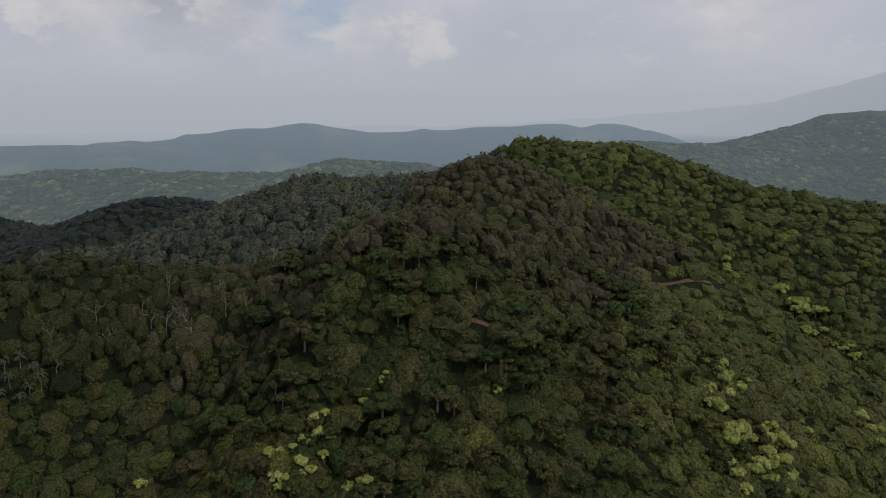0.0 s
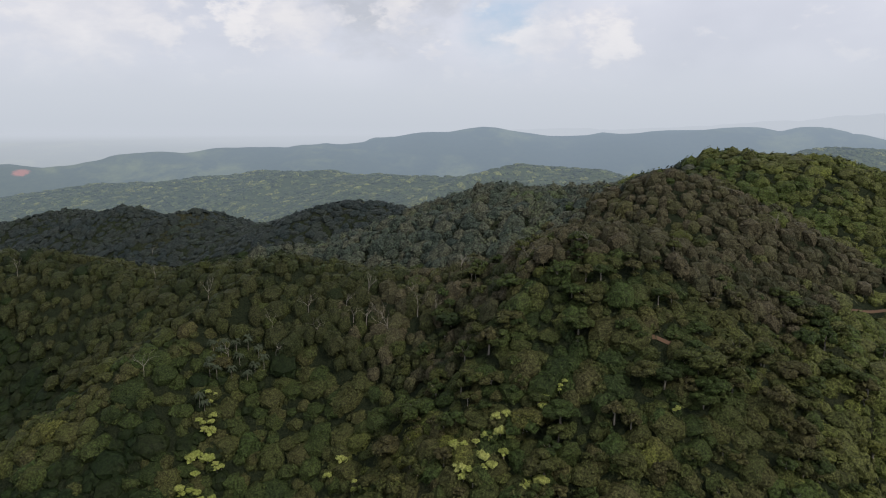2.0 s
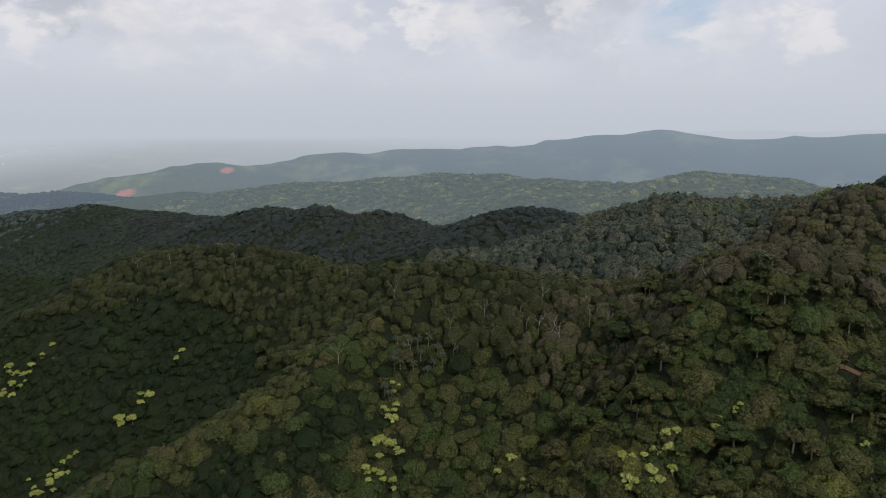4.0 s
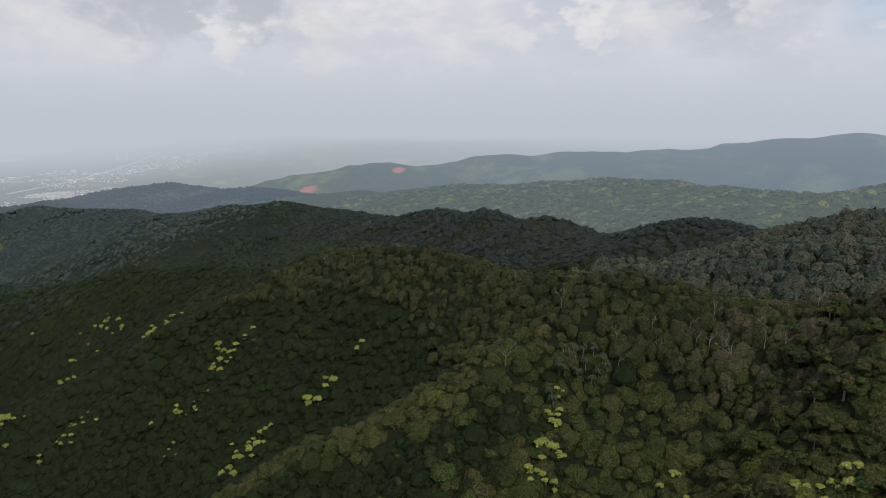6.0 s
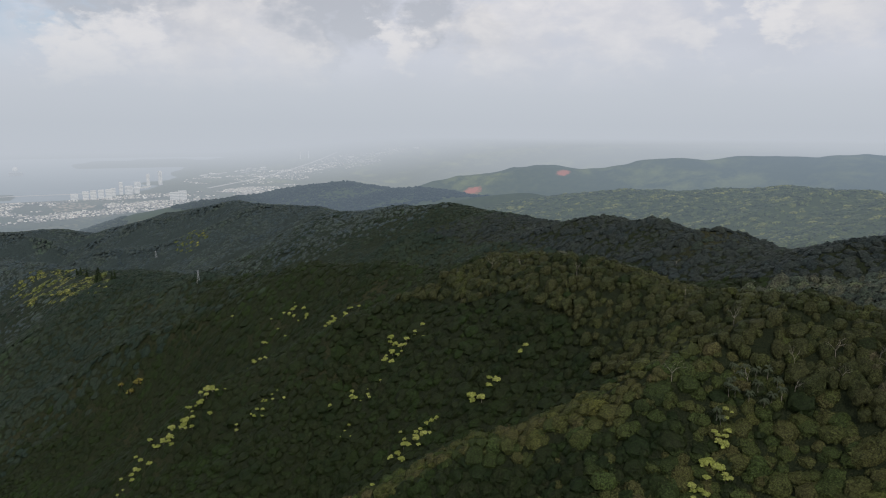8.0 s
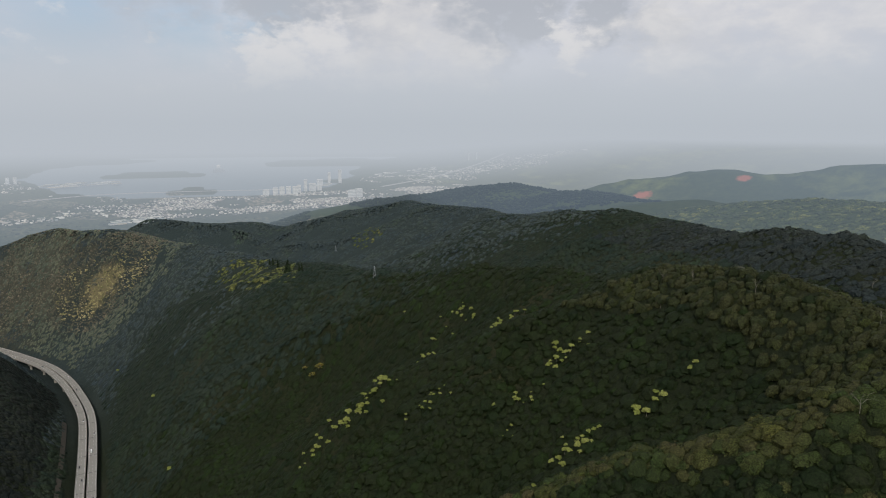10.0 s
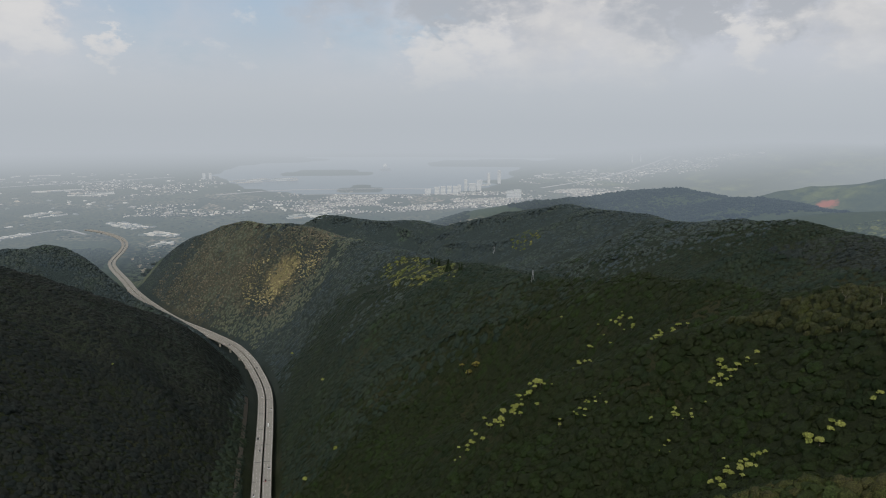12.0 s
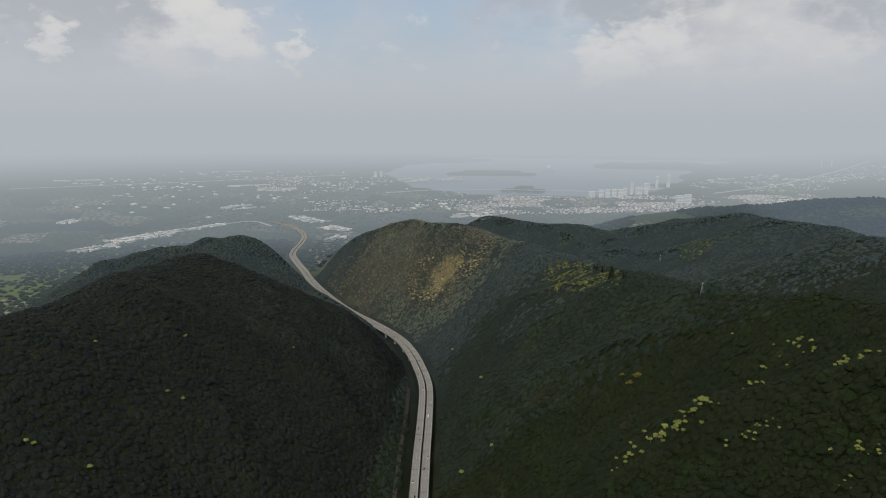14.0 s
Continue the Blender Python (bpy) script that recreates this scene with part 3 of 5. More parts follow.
# ---------------------------------------------------------------- forest
def leaf_material(name, stops, grain=1.3, rough=0.62, bump=0.5, single=False, fleck=(0.22, 1.9), spread=0.72):
    """Foliage: a hue for each crown, a drift over tens of metres, light and dark leaf tufts and fine relief."""
    m, t, b = material(name)
    if single:
        own = t.nodes.new("ShaderNodeObjectInfo").outputs["Random"]
    else:
        n = t.nodes.new("ShaderNodeAttribute")
        n.attribute_name = "crown"
        own = n.outputs["Fac"]
    drift, leaf, speck = place_noise(t, 0.02, 3), place_noise(t, grain, 4, 0.65), place_noise(t, grain * 3.1, 3, 0.65)
    tone = maths(t, "ADD", maths(t, "MULTIPLY", maths(t, "SUBTRACT", own, 0.5), spread), maths(t, "ADD", maths(t, "MULTIPLY", drift, 1.3), -0.15), clamp=True)
    hue = ramp(t, tone, [(k / (len(stops) - 1), c) for k, c in enumerate(stops)])
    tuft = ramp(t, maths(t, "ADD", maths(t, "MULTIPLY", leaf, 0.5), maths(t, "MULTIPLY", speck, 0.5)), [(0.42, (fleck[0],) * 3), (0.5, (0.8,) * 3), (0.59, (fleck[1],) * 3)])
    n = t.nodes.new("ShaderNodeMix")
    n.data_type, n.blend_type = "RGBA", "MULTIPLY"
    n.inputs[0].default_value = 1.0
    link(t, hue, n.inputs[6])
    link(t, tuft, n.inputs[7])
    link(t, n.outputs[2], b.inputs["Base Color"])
    b.inputs["Roughness"].default_value = rough
    b.inputs["Specular IOR Level"].default_value = 0.08
    relief(t, b, leaf, 0.9, bump)
    return m


GREENS = [(0.0212, 0.0323, 0.0111), (0.0353, 0.0517, 0.0148), (0.0506, 0.0571, 0.0172), (0.0553, 0.0507, 0.0222), (0.08, 0.0862, 0.0197)]
OLIVES = [(0.0194, 0.0292, 0.0097), (0.0324, 0.0454, 0.013), (0.0443, 0.0508, 0.0162), (0.0497, 0.0497, 0.0184), (0.0605, 0.0713, 0.0173)]
# darkened greens: cloud shade painted into the leaf colour
SHADED_GREENS = [(0.0075, 0.0145, 0.005), (0.012, 0.0205, 0.0065), (0.0155, 0.0215, 0.0075), (0.015, 0.027, 0.0065), (0.021, 0.032, 0.0085)]
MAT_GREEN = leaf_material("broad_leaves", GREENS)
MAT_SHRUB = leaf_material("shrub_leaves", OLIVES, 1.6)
# lit copy of the leaves, sunshine painted into the colour
MAT_SUNLIT = leaf_material("sunlit_leaves", [(0.030, 0.045, 0.013), (0.052, 0.070, 0.018), (0.070, 0.080, 0.021), (0.064, 0.068, 0.024), (0.098, 0.112, 0.024)])
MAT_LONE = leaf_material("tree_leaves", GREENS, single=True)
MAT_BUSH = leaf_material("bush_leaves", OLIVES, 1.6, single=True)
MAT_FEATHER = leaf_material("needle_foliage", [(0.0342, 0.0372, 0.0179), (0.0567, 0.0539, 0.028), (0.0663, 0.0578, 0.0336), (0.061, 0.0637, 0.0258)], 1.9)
# dimmed, greener copy of the needle foliage, with shade in its colour
MAT_DIM_NEEDLES = leaf_material("dim_needle_foliage", [(0.0179, 0.0247, 0.0093), (0.0306, 0.0374, 0.0136), (0.0382, 0.0408, 0.0161), (0.0433, 0.0527, 0.0153)], 1.6)
# haze behind the crest painted in as a blue-grey leaf tint
MAT_BACK = leaf_material("hazed_ridge_leaves", [(0.0303, 0.0413, 0.033), (0.0495, 0.0633, 0.0454), (0.066, 0.0688, 0.0468), (0.0688, 0.0908, 0.0413)], 1.0)
MAT_SLOPE = leaf_material("shaded_slope_leaves", SHADED_GREENS, 1.0, bump=0.25, fleck=(0.4, 1.5), spread=0.42)
# back ridge leaves: distance haze painted in as a bluish tint
MAT_RIDGE = leaf_material("hazed_far_ridge_leaves", [(0.0148, 0.0218, 0.0218), (0.023, 0.0319, 0.0302), (0.0279, 0.0344, 0.0286), (0.0312, 0.0454, 0.0302)], 0.8, bump=0.25, fleck=(0.35, 1.6), spread=0.42)
# valley leaves: painted shade plus a blue-green tint for haze
MAT_TEAL = leaf_material("hazed_shaded_leaves", [(0.012, 0.0225, 0.0165), (0.0195, 0.0325, 0.022), (0.0255, 0.0355, 0.022), (0.028, 0.0485, 0.021)], 0.7, bump=0.25, fleck=(0.5, 1.35), spread=0.42)
# far valley leaves lightened and blued: haze is in the colour
MAT_HAZED = leaf_material("hazed_valley_leaves", [(0.031, 0.0471, 0.0529), (0.046, 0.0655, 0.069), (0.0552, 0.0713, 0.0633), (0.0575, 0.0874, 0.0621)], 0.6, bump=0.25, fleck=(0.5, 1.35), spread=0.42)
# olive-grey scrub, lightened so that its colour holds the haze
MAT_HAZED_SCRUB = leaf_material("hazel_scrub", [(0.0644, 0.0868, 0.0672), (0.098, 0.1204, 0.0868), (0.1232, 0.1344, 0.0924), (0.14, 0.161, 0.098)], 0.6, bump=0.25, fleck=(0.5, 1.4), spread=0.5)
# darkened copy of the leaves paints cloud shade over the round hill
MAT_HILL = leaf_material("shaded_hill_leaves", [(0.0094, 0.0143, 0.0132), (0.0143, 0.0198, 0.0165), (0.0187, 0.022, 0.0165), (0.0198, 0.0297, 0.0165)], 0.6, bump=0.25, fleck=(0.5, 1.35), spread=0.42)
# dry scrub, brightened to paint the sun patch on the cliff
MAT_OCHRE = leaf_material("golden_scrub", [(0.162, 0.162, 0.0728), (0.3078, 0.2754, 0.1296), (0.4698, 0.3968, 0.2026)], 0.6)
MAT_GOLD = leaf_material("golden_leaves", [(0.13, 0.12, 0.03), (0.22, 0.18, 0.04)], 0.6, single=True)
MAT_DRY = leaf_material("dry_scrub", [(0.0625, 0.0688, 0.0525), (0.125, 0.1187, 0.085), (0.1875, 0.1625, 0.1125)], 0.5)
# knoll scrub with a patch of sun painted in as yellow-green
MAT_KNOLL = leaf_material("sunlit_knoll_scrub", [(0.04, 0.055, 0.018), (0.09, 0.105, 0.03), (0.15, 0.15, 0.045)], 0.4)
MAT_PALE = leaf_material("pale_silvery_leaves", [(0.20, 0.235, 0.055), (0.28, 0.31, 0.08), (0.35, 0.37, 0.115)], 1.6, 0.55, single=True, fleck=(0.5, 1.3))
MAT_PALM = plain_material("palm_fronds", (0.018, 0.028, 0.012), (0.045, 0.058, 0.026), 1.5, 0.85)
MAT_BARK = plain_material("grey_bark", (0.12, 0.1, 0.08), (0.26, 0.24, 0.2), 1.5, 0.9, bump=0.1)
MAT_DEADWOOD = plain_material("bleached_wood", (0.13, 0.115, 0.095), (0.26, 0.235, 0.2), 1.5, 0.9, bump=0.05)
# the lightest stop paints sunlit crowns; distant() adds haze as emission
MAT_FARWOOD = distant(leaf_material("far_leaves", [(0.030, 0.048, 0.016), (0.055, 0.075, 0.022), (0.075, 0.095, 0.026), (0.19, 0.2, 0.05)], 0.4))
rng = np.random.default_rng(7)


def turned_to(v, d):
    """Turns points so that +z points along the unit vector d."""
    q = Vector(d).to_track_quat("Z", "Y").to_matrix()
    return v @ np.array(q).T


def spray(size, d, r):
    """A spray of leaves: one ragged triangle, facing d more or less."""
    a = np.array([0.0, 2.1, 4.2]) + r.uniform(-0.5, 0.5, 3) + r.uniform(0, 6.28)
    v = np.column_stack([np.cos(a), np.sin(a), r.uniform(-0.25, 0.25, 3)]) * (size * r.uniform(0.6, 1.25, 3))[:, None]
    n = d + r.uniform(-0.8, 0.8, 3)
    return turned_to(v, n / np.linalg.norm(n)), np.array([[0, 1, 2]])


def dome(r, around, rings, lobes=7, deep=0.3):
    """A lumpy dome of about unit radius, base at z = 0."""
    towards = r.normal(0, 1, (lobes, 3)) * (1, 1, 0.8)
    towards[:, 2] = np.abs(towards[:, 2])
    towards /= np.linalg.norm(towards, axis=1)[:, None]
    v = []
    for k in range(rings):
        e = -0.12 + 1.45 * k / rings
        a = (np.arange(around) + 0.5 * (k % 2)) * 2 * np.pi / around + r.uniform(-0.12, 0.12, around)
        v.append(np.column_stack([np.cos(a) * math.cos(e), np.sin(a) * math.cos(e), np.full(around, math.sin(e))]))
    v = np.vstack(v + [[[0.0, 0.0, 1.0]]])
    swell = (1 - deep) + deep * 1.25 * np.clip(((v @ towards.T).max(axis=1) - 0.55) / 0.42, 0, 1) + r.uniform(-0.13, 0.13, len(v))
    v = v * swell[:, None]
    f = []
    for k in range(rings - 1):
        for q in range(around):
            a, b = k * around + q, k * around + (q + 1) % around
            c, d = a + around, b + around
            f += [[a, b, c], [b, d, c]] if k % 2 == 0 else [[a, b, d], [a, d, c]]
    f += [[(rings - 1) * around + q, (rings - 1) * around + (q + 1) % around, len(v) - 1] for q in range(around)]
    return v, np.array(f)


def crown(kind, leaves, size, seed, around=10, rings=4):
    """A crown of about unit radius, base at z = 0: a lumpy dome roughened by many small leaf sprays."""
    r = np.random.default_rng(seed)
    tall = {"broad": 0.95, "shrub": 0.8, "feather": 1.1, "far": 0.85}[kind]
    v, f = dome(r, around, rings, {"broad": 7, "shrub": 5, "feather": 11, "far": 5}[kind], {"broad": 0.3, "shrub": 0.25, "feather": 0.42, "far": 0.28}[kind])
    pieces = [(v * (0.93, 0.93, 0.93 * tall), f)]
    ends = v[r.integers(0, len(v), leaves)]
    for k in range(leaves):
        p = ends[k] + r.normal(0, 0.16, 3)
        d = p / max(1e-3, np.linalg.norm(p))
        p = d * np.linalg.norm(ends[k]) * r.uniform(0.86, 1.1)
        lv, lf = spray(size * r.uniform(0.6, 1.3), d + np.array([0, 0, 0.5]), r)
        pieces.append((lv + p * (1, 1, tall), lf))
    return join(pieces)


def planted(name, templates, xs, ys, radius, height, mat, sink=0.3, far=False, drape=0.0, smooth=False):
    """Joins many crowns into one mesh."""
    if not len(xs):
        return None
    z = land(xs, ys)
    pick = rng.integers(0, len(templates), len(xs))
    turn = rng.uniform(0, 2 * np.pi, len(xs))
    vs, fs, own, n = [], [], [], 0
    for k, (tv, tf) in enumerate(templates):
        m = np.where(pick == k)[0]
        if not len(m):
            continue
        c, s = np.cos(turn[m])[:, None], np.sin(turn[m])[:, None]
        v = np.stack([(tv[None, :, 0] * c - tv[None, :, 1] * s) * radius[m, None] + xs[m, None], (tv[None, :, 0] * s + tv[None, :, 1] * c) * radius[m, None] + ys[m, None], tv[None, :, 2] * height[m, None] + z[m, None] - (sink[m, None] if np.ndim(sink) else sink)], axis=2)
        fs.append((tf[None] + (np.arange(len(m)) * len(tv))[:, None, None] + n).reshape(-1, 3))
        v = v.reshape(-1, 3)
        if drape:  # the wood follows the slope
            v[:, 2] += drape * (land(v[:, 0], v[:, 1]) - np.repeat(z[m], len(tv)))
        vs.append(drawn_in(v) if far else v)
        own.append(np.repeat(rng.random(len(m)), len(tv)))
        n += len(v)
    ob = mesh_object(name, np.concatenate(vs), np.concatenate(fs), mat, smooth)
    ob.data.attributes.new("crown", "FLOAT", "POINT").data.foreach_set("value", np.concatenate(own).astype(np.float32))
    return ob


# what can be overlooked from the air: hidden hollows stay bare
def overlooked(xs, ys, top):
    seen = np.zeros(len(xs), bool)
    for ex, ey, ez in ((0, 0, 450), (4, -44, 470), (39, -72, 492)):
        dx, dy = xs - ex, ys - ey
        d = np.hypot(dx, dy)
        tip = (land(xs, ys) + top - ez) / d
        clear = np.full(len(xs), True)
        for share in np.linspace(0.25, 0.97, 26):
            clear &= (land(ex + dx * share, ey + dy * share) + 3 - ez) / (d * share) < tip + 0.004
        seen |= clear
    return seen


def bearing(x, y):
    return np.degrees(np.arctan2(-(x - CENTRE[0]), y - CENTRE[1]))


def scatter(gap, lo, hi, az0=-42, az1=134):
    """Jittered places between two ranges from the centre."""
    g = np.arange(-hi, hi, gap)
    x, y = np.meshgrid(g, g)
    x, y = x.ravel() + rng.uniform(-0.48, 0.48, x.size) * gap, y.ravel() + rng.uniform(-0.48, 0.48, x.size) * gap
    d = np.hypot(x, y)
    x, y = x + CENTRE[0], y + CENTRE[1]
    a = bearing(x, y)
    ok = (d > lo) & (d < hi) & (a > az0) & (a < az1)
    return x[ok], y[ok], d[ok], a[ok]


def off_road(x, y, gap=24):
    return ridge_height(x, y, 1.0, 0.001, [(a, b, 0) for a, b, c in ROAD]) < -gap


def crest_share(x, y):
    """How near the crest of the front ridge and the face of the hump behind it: 1 on top, 0 well below."""
    near = np.maximum(ridge_height(x, y, 1.0, 0.001, [(a, b, 0) for a, b, c in RIDGES[1][2]]), 12 - np.hypot((x - 25) / 1.6, y - 318))
    east = smooth_step(x, -60, -10) * (1 - smooth_step(y, 262, 280))
    return 1 - smooth_step(-near * (1 + 0.9 * east) + 22 * (1 - 0.6 * east) * value_noise(x, y, 55, 5) + 0.25 * np.maximum(y - 262, 0), 28, 58)


def far_from(x, y, px, py, r):
    return np.hypot(x - px, y - py) > r


broad = [crown("broad", 44, 0.17, 100 + k, 8, 3) for k in range(8)]
shrub = [crown("shrub", 26, 0.2, 200 + k, 7, 3) for k in range(8)]
feather = [crown("feather", 50, 0.17, 300 + k, 8, 3) for k in range(8)]
simple = [crown("far", 8, 0.28, 400 + k, 6, 2) for k in range(8)]

PATH = [(83, 280), (95, 289), (106, 295), (117, 300), (124, 304)]
FOREST = []
fine = {"broad": [crown("broad", 96, 0.13, 110 + k) for k in range(8)], "shrub": [crown("shrub", 44, 0.16, 210 + k, 8, 3) for k in range(8)], "feather": [crown("feather", 110, 0.13, 310 + k) for k in range(8)]}
plainer = {"broad": broad, "shrub": shrub, "feather": feather}
for lo, hi, gap, shapes, where in ((130, 330, 4.4, fine, "near"), (330, 520, 5.0, plainer, "middle")):
    x, y, d, a = scatter(gap, lo, hi)
    ok = overlooked(x, y, 8) & off_road(x, y) & (ridge_height(x, y, 1.0, 0.001, [(p, q, 0) for p, q in PATH]) < -4) & far_from(x, y, 13, 217, 3.5)
    x, y = x[ok], y[ok]
    crest = crest_share(x, y)
    mix = value_noise(x, y, 30, 9) * 0.7 + rng.uniform(-0.5, 0.5, len(x))
    crest = crest * (1 - smooth_step(x + 30 * value_noise(x, y, 40, 19), 62, 90) * (1 - smooth_step(y, 285, 305)))
    is_feather = (crest + 0.3 * mix > 0.5) & (rng.random(len(x)) < 0.95)
    is_broad = ~is_feather & (mix > 0.1) & (rng.random(len(x)) < 0.5)
    is_shrub = ~is_feather & ~is_broad
    # mask for leaves with painted cloud shade; the spur crest is left out
    spur = ridge_height(x, y, 1.0, 0.001, [(p, q, 0) for p, q, c in RIDGES[4][2]]) > -17 - 12 * value_noise(x, y, 30, 23)
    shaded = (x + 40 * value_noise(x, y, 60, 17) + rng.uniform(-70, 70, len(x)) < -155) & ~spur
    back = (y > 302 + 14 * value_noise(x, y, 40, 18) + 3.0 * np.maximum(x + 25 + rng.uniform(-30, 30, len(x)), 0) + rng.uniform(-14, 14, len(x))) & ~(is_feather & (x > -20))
    is_feather &= ~back
    # behind the crest: painted haze westwards, painted sun eastwards
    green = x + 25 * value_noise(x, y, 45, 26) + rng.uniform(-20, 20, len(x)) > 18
    for pick, mat, lab in ((~green, MAT_BACK, "haze-tinted blue-grey"), (green, MAT_SUNLIT, "rounded sunlit-painted green")):
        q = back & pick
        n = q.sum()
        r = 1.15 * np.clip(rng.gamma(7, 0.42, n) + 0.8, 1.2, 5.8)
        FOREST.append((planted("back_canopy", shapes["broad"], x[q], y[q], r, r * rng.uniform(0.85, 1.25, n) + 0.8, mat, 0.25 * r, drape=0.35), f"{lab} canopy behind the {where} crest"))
    is_broad &= ~back
    is_shrub &= ~back
    # trees to the east take the leaves with painted sunlight
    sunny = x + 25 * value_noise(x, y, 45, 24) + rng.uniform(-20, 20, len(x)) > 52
    # the rest of the grove gets the dimmed copy
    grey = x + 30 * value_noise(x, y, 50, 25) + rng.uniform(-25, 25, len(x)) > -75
    for pick, nm, mat in ((grey & ~shaded, "ironwood_grove", MAT_FEATHER), (~grey | shaded, "koa_grove", MAT_DIM_NEEDLES)):
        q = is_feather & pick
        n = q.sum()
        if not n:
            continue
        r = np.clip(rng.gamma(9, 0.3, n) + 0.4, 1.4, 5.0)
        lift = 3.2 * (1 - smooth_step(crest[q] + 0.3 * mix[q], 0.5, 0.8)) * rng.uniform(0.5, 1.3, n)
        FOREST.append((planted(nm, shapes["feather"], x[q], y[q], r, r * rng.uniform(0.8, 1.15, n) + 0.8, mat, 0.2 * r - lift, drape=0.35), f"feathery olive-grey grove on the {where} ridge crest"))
        edge = np.where(lift > 1.2)[0]
        stems = [tube([(x[q][k], y[q][k], land_at(x[q][k], y[q][k]) - 0.5), (x[q][k] + rng.uniform(-0.5, 0.5), y[q][k] + rng.uniform(-0.5, 0.5), land_at(x[q][k], y[q][k]) + lift[k] + r[k] * 0.9)], [0.2, 0.09], 4) for k in edge]
        if stems:
            sv, sf = join(stems)
            FOREST.append((mesh_object("grove_stems", sv, sf, MAT_BARK), f"thin pale stems along the foot of the {where} grove"))
    for pick, nm, mat, lab in ((~shaded & ~sunny, "broadleaf_canopy", MAT_GREEN, "mixed green"), (sunny, "sunlit_canopy", MAT_SUNLIT, "sunlit-painted yellow-green"), (shaded, "valley_side_canopy", MAT_SLOPE, "shade-painted green")):
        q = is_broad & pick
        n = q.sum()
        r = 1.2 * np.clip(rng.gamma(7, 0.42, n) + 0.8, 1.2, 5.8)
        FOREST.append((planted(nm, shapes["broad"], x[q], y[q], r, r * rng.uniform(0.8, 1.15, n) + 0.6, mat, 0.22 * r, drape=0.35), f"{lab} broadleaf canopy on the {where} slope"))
    for pick, nm, mat, lab in ((~shaded & ~sunny, "hillside_shrubs", MAT_SHRUB, "low olive-green"), (sunny, "sunlit_shrubs", MAT_SUNLIT, "low sunlit-painted olive-green"), (shaded, "valley_side_shrubs", MAT_SLOPE, "low shade-painted green")):
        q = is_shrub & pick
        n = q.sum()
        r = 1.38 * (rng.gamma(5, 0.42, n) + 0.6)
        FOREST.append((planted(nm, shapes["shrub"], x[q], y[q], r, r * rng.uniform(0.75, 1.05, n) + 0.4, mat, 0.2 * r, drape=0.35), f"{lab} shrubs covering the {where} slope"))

x, y, d, a = scatter(5.6, 520, 960)
ok = overlooked(x, y, 9) & off_road(x, y) & (d < edge_range(a) + 10)
x, y = x[ok], y[ok]
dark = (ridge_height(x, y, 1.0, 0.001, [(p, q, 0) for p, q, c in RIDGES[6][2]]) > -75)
# past this range the leaves carry the painted haze tint
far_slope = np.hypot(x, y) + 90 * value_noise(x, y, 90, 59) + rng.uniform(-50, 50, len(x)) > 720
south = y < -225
for pick, mat, nm, lab in ((south, MAT_HILL, "hill_woods", "shade-painted woods on the round hill"), (dark, MAT_RIDGE, "ridge_canopy", "dark dense haze-tinted canopy on the back ridge"), (~dark & ~south & far_slope, MAT_TEAL, "slope_canopy", "shade-painted, haze-tinted green canopy on the valley side"), (~dark & ~south & ~far_slope, MAT_SLOPE, "slope_canopy", "shade-painted green canopy on the valley side")):
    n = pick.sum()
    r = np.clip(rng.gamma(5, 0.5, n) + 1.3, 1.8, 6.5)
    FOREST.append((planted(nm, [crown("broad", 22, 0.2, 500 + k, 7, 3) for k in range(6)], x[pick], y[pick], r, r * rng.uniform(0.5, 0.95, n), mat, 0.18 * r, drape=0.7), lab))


def cliff(x, y):
    """The eroded dry end of the ridge above the road."""
    return np.maximum(ellipse(x, y, -1650, -390, 220, 110, 40) * (0.7 + 0.6 * value_noise(x, y, 45, 57)), np.maximum(ellipse(x, y, -1420, -190, 160, 80, 40), 0.6 * ellipse(x, y, -1520, -170, 250, 120, 40) * (0.6 + 0.6 * value_noise(x, y, 70, 61))))


# where the cliff's sun patch is painted with golden scrub
def golden(x, y):
    return np.maximum(np.maximum(ellipse(x, y, -1420, -205, 125, 50, 40), ellipse(x, y, -1340, -120, 70, 34, 40)), 0.8 * ellipse(x, y, -1035, -28, 26, 14, 30)) * (0.55 + 0.55 * value_noise(x, y, 42, 55) + 0.35 * value_noise(x, y, 15, 65))


def knoll(x, y):
    return np.maximum(ellipse(x, y, -1030, 45, 120, 36, 15), 0.7 * ellipse(x, y, -1306, 294, 50, 30)) * (0.6 + 0.5 * value_noise(x, y, 36, 56) + 0.25 * value_noise(x, y, 14, 66))


x, y, d, a = scatter(5.4, 900, 2000)
ok = overlooked(x, y, 9) & off_road(x, y, 28) & (d < edge_range(a) + 10) & (d > 960 - 60 * rng.random(len(x)))
x, y, d = x[ok], y[ok], d[ok]
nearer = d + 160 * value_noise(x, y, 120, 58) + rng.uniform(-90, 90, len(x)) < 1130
dry = cliff(x, y) * 0.62 > rng.uniform(0.05, 1, len(x))
dry |= golden(x, y) > 0.25
lit = knoll(x, y) > rng.uniform(0.05, 1, len(x))
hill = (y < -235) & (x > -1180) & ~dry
hazed = ~dry & ~lit & ~hill & (ellipse(x, y, -1520, -230, 330, 190, 40) * (0.75 + 0.5 * value_noise(x, y, 60, 62)) > rng.uniform(0.1, 1, len(x)))
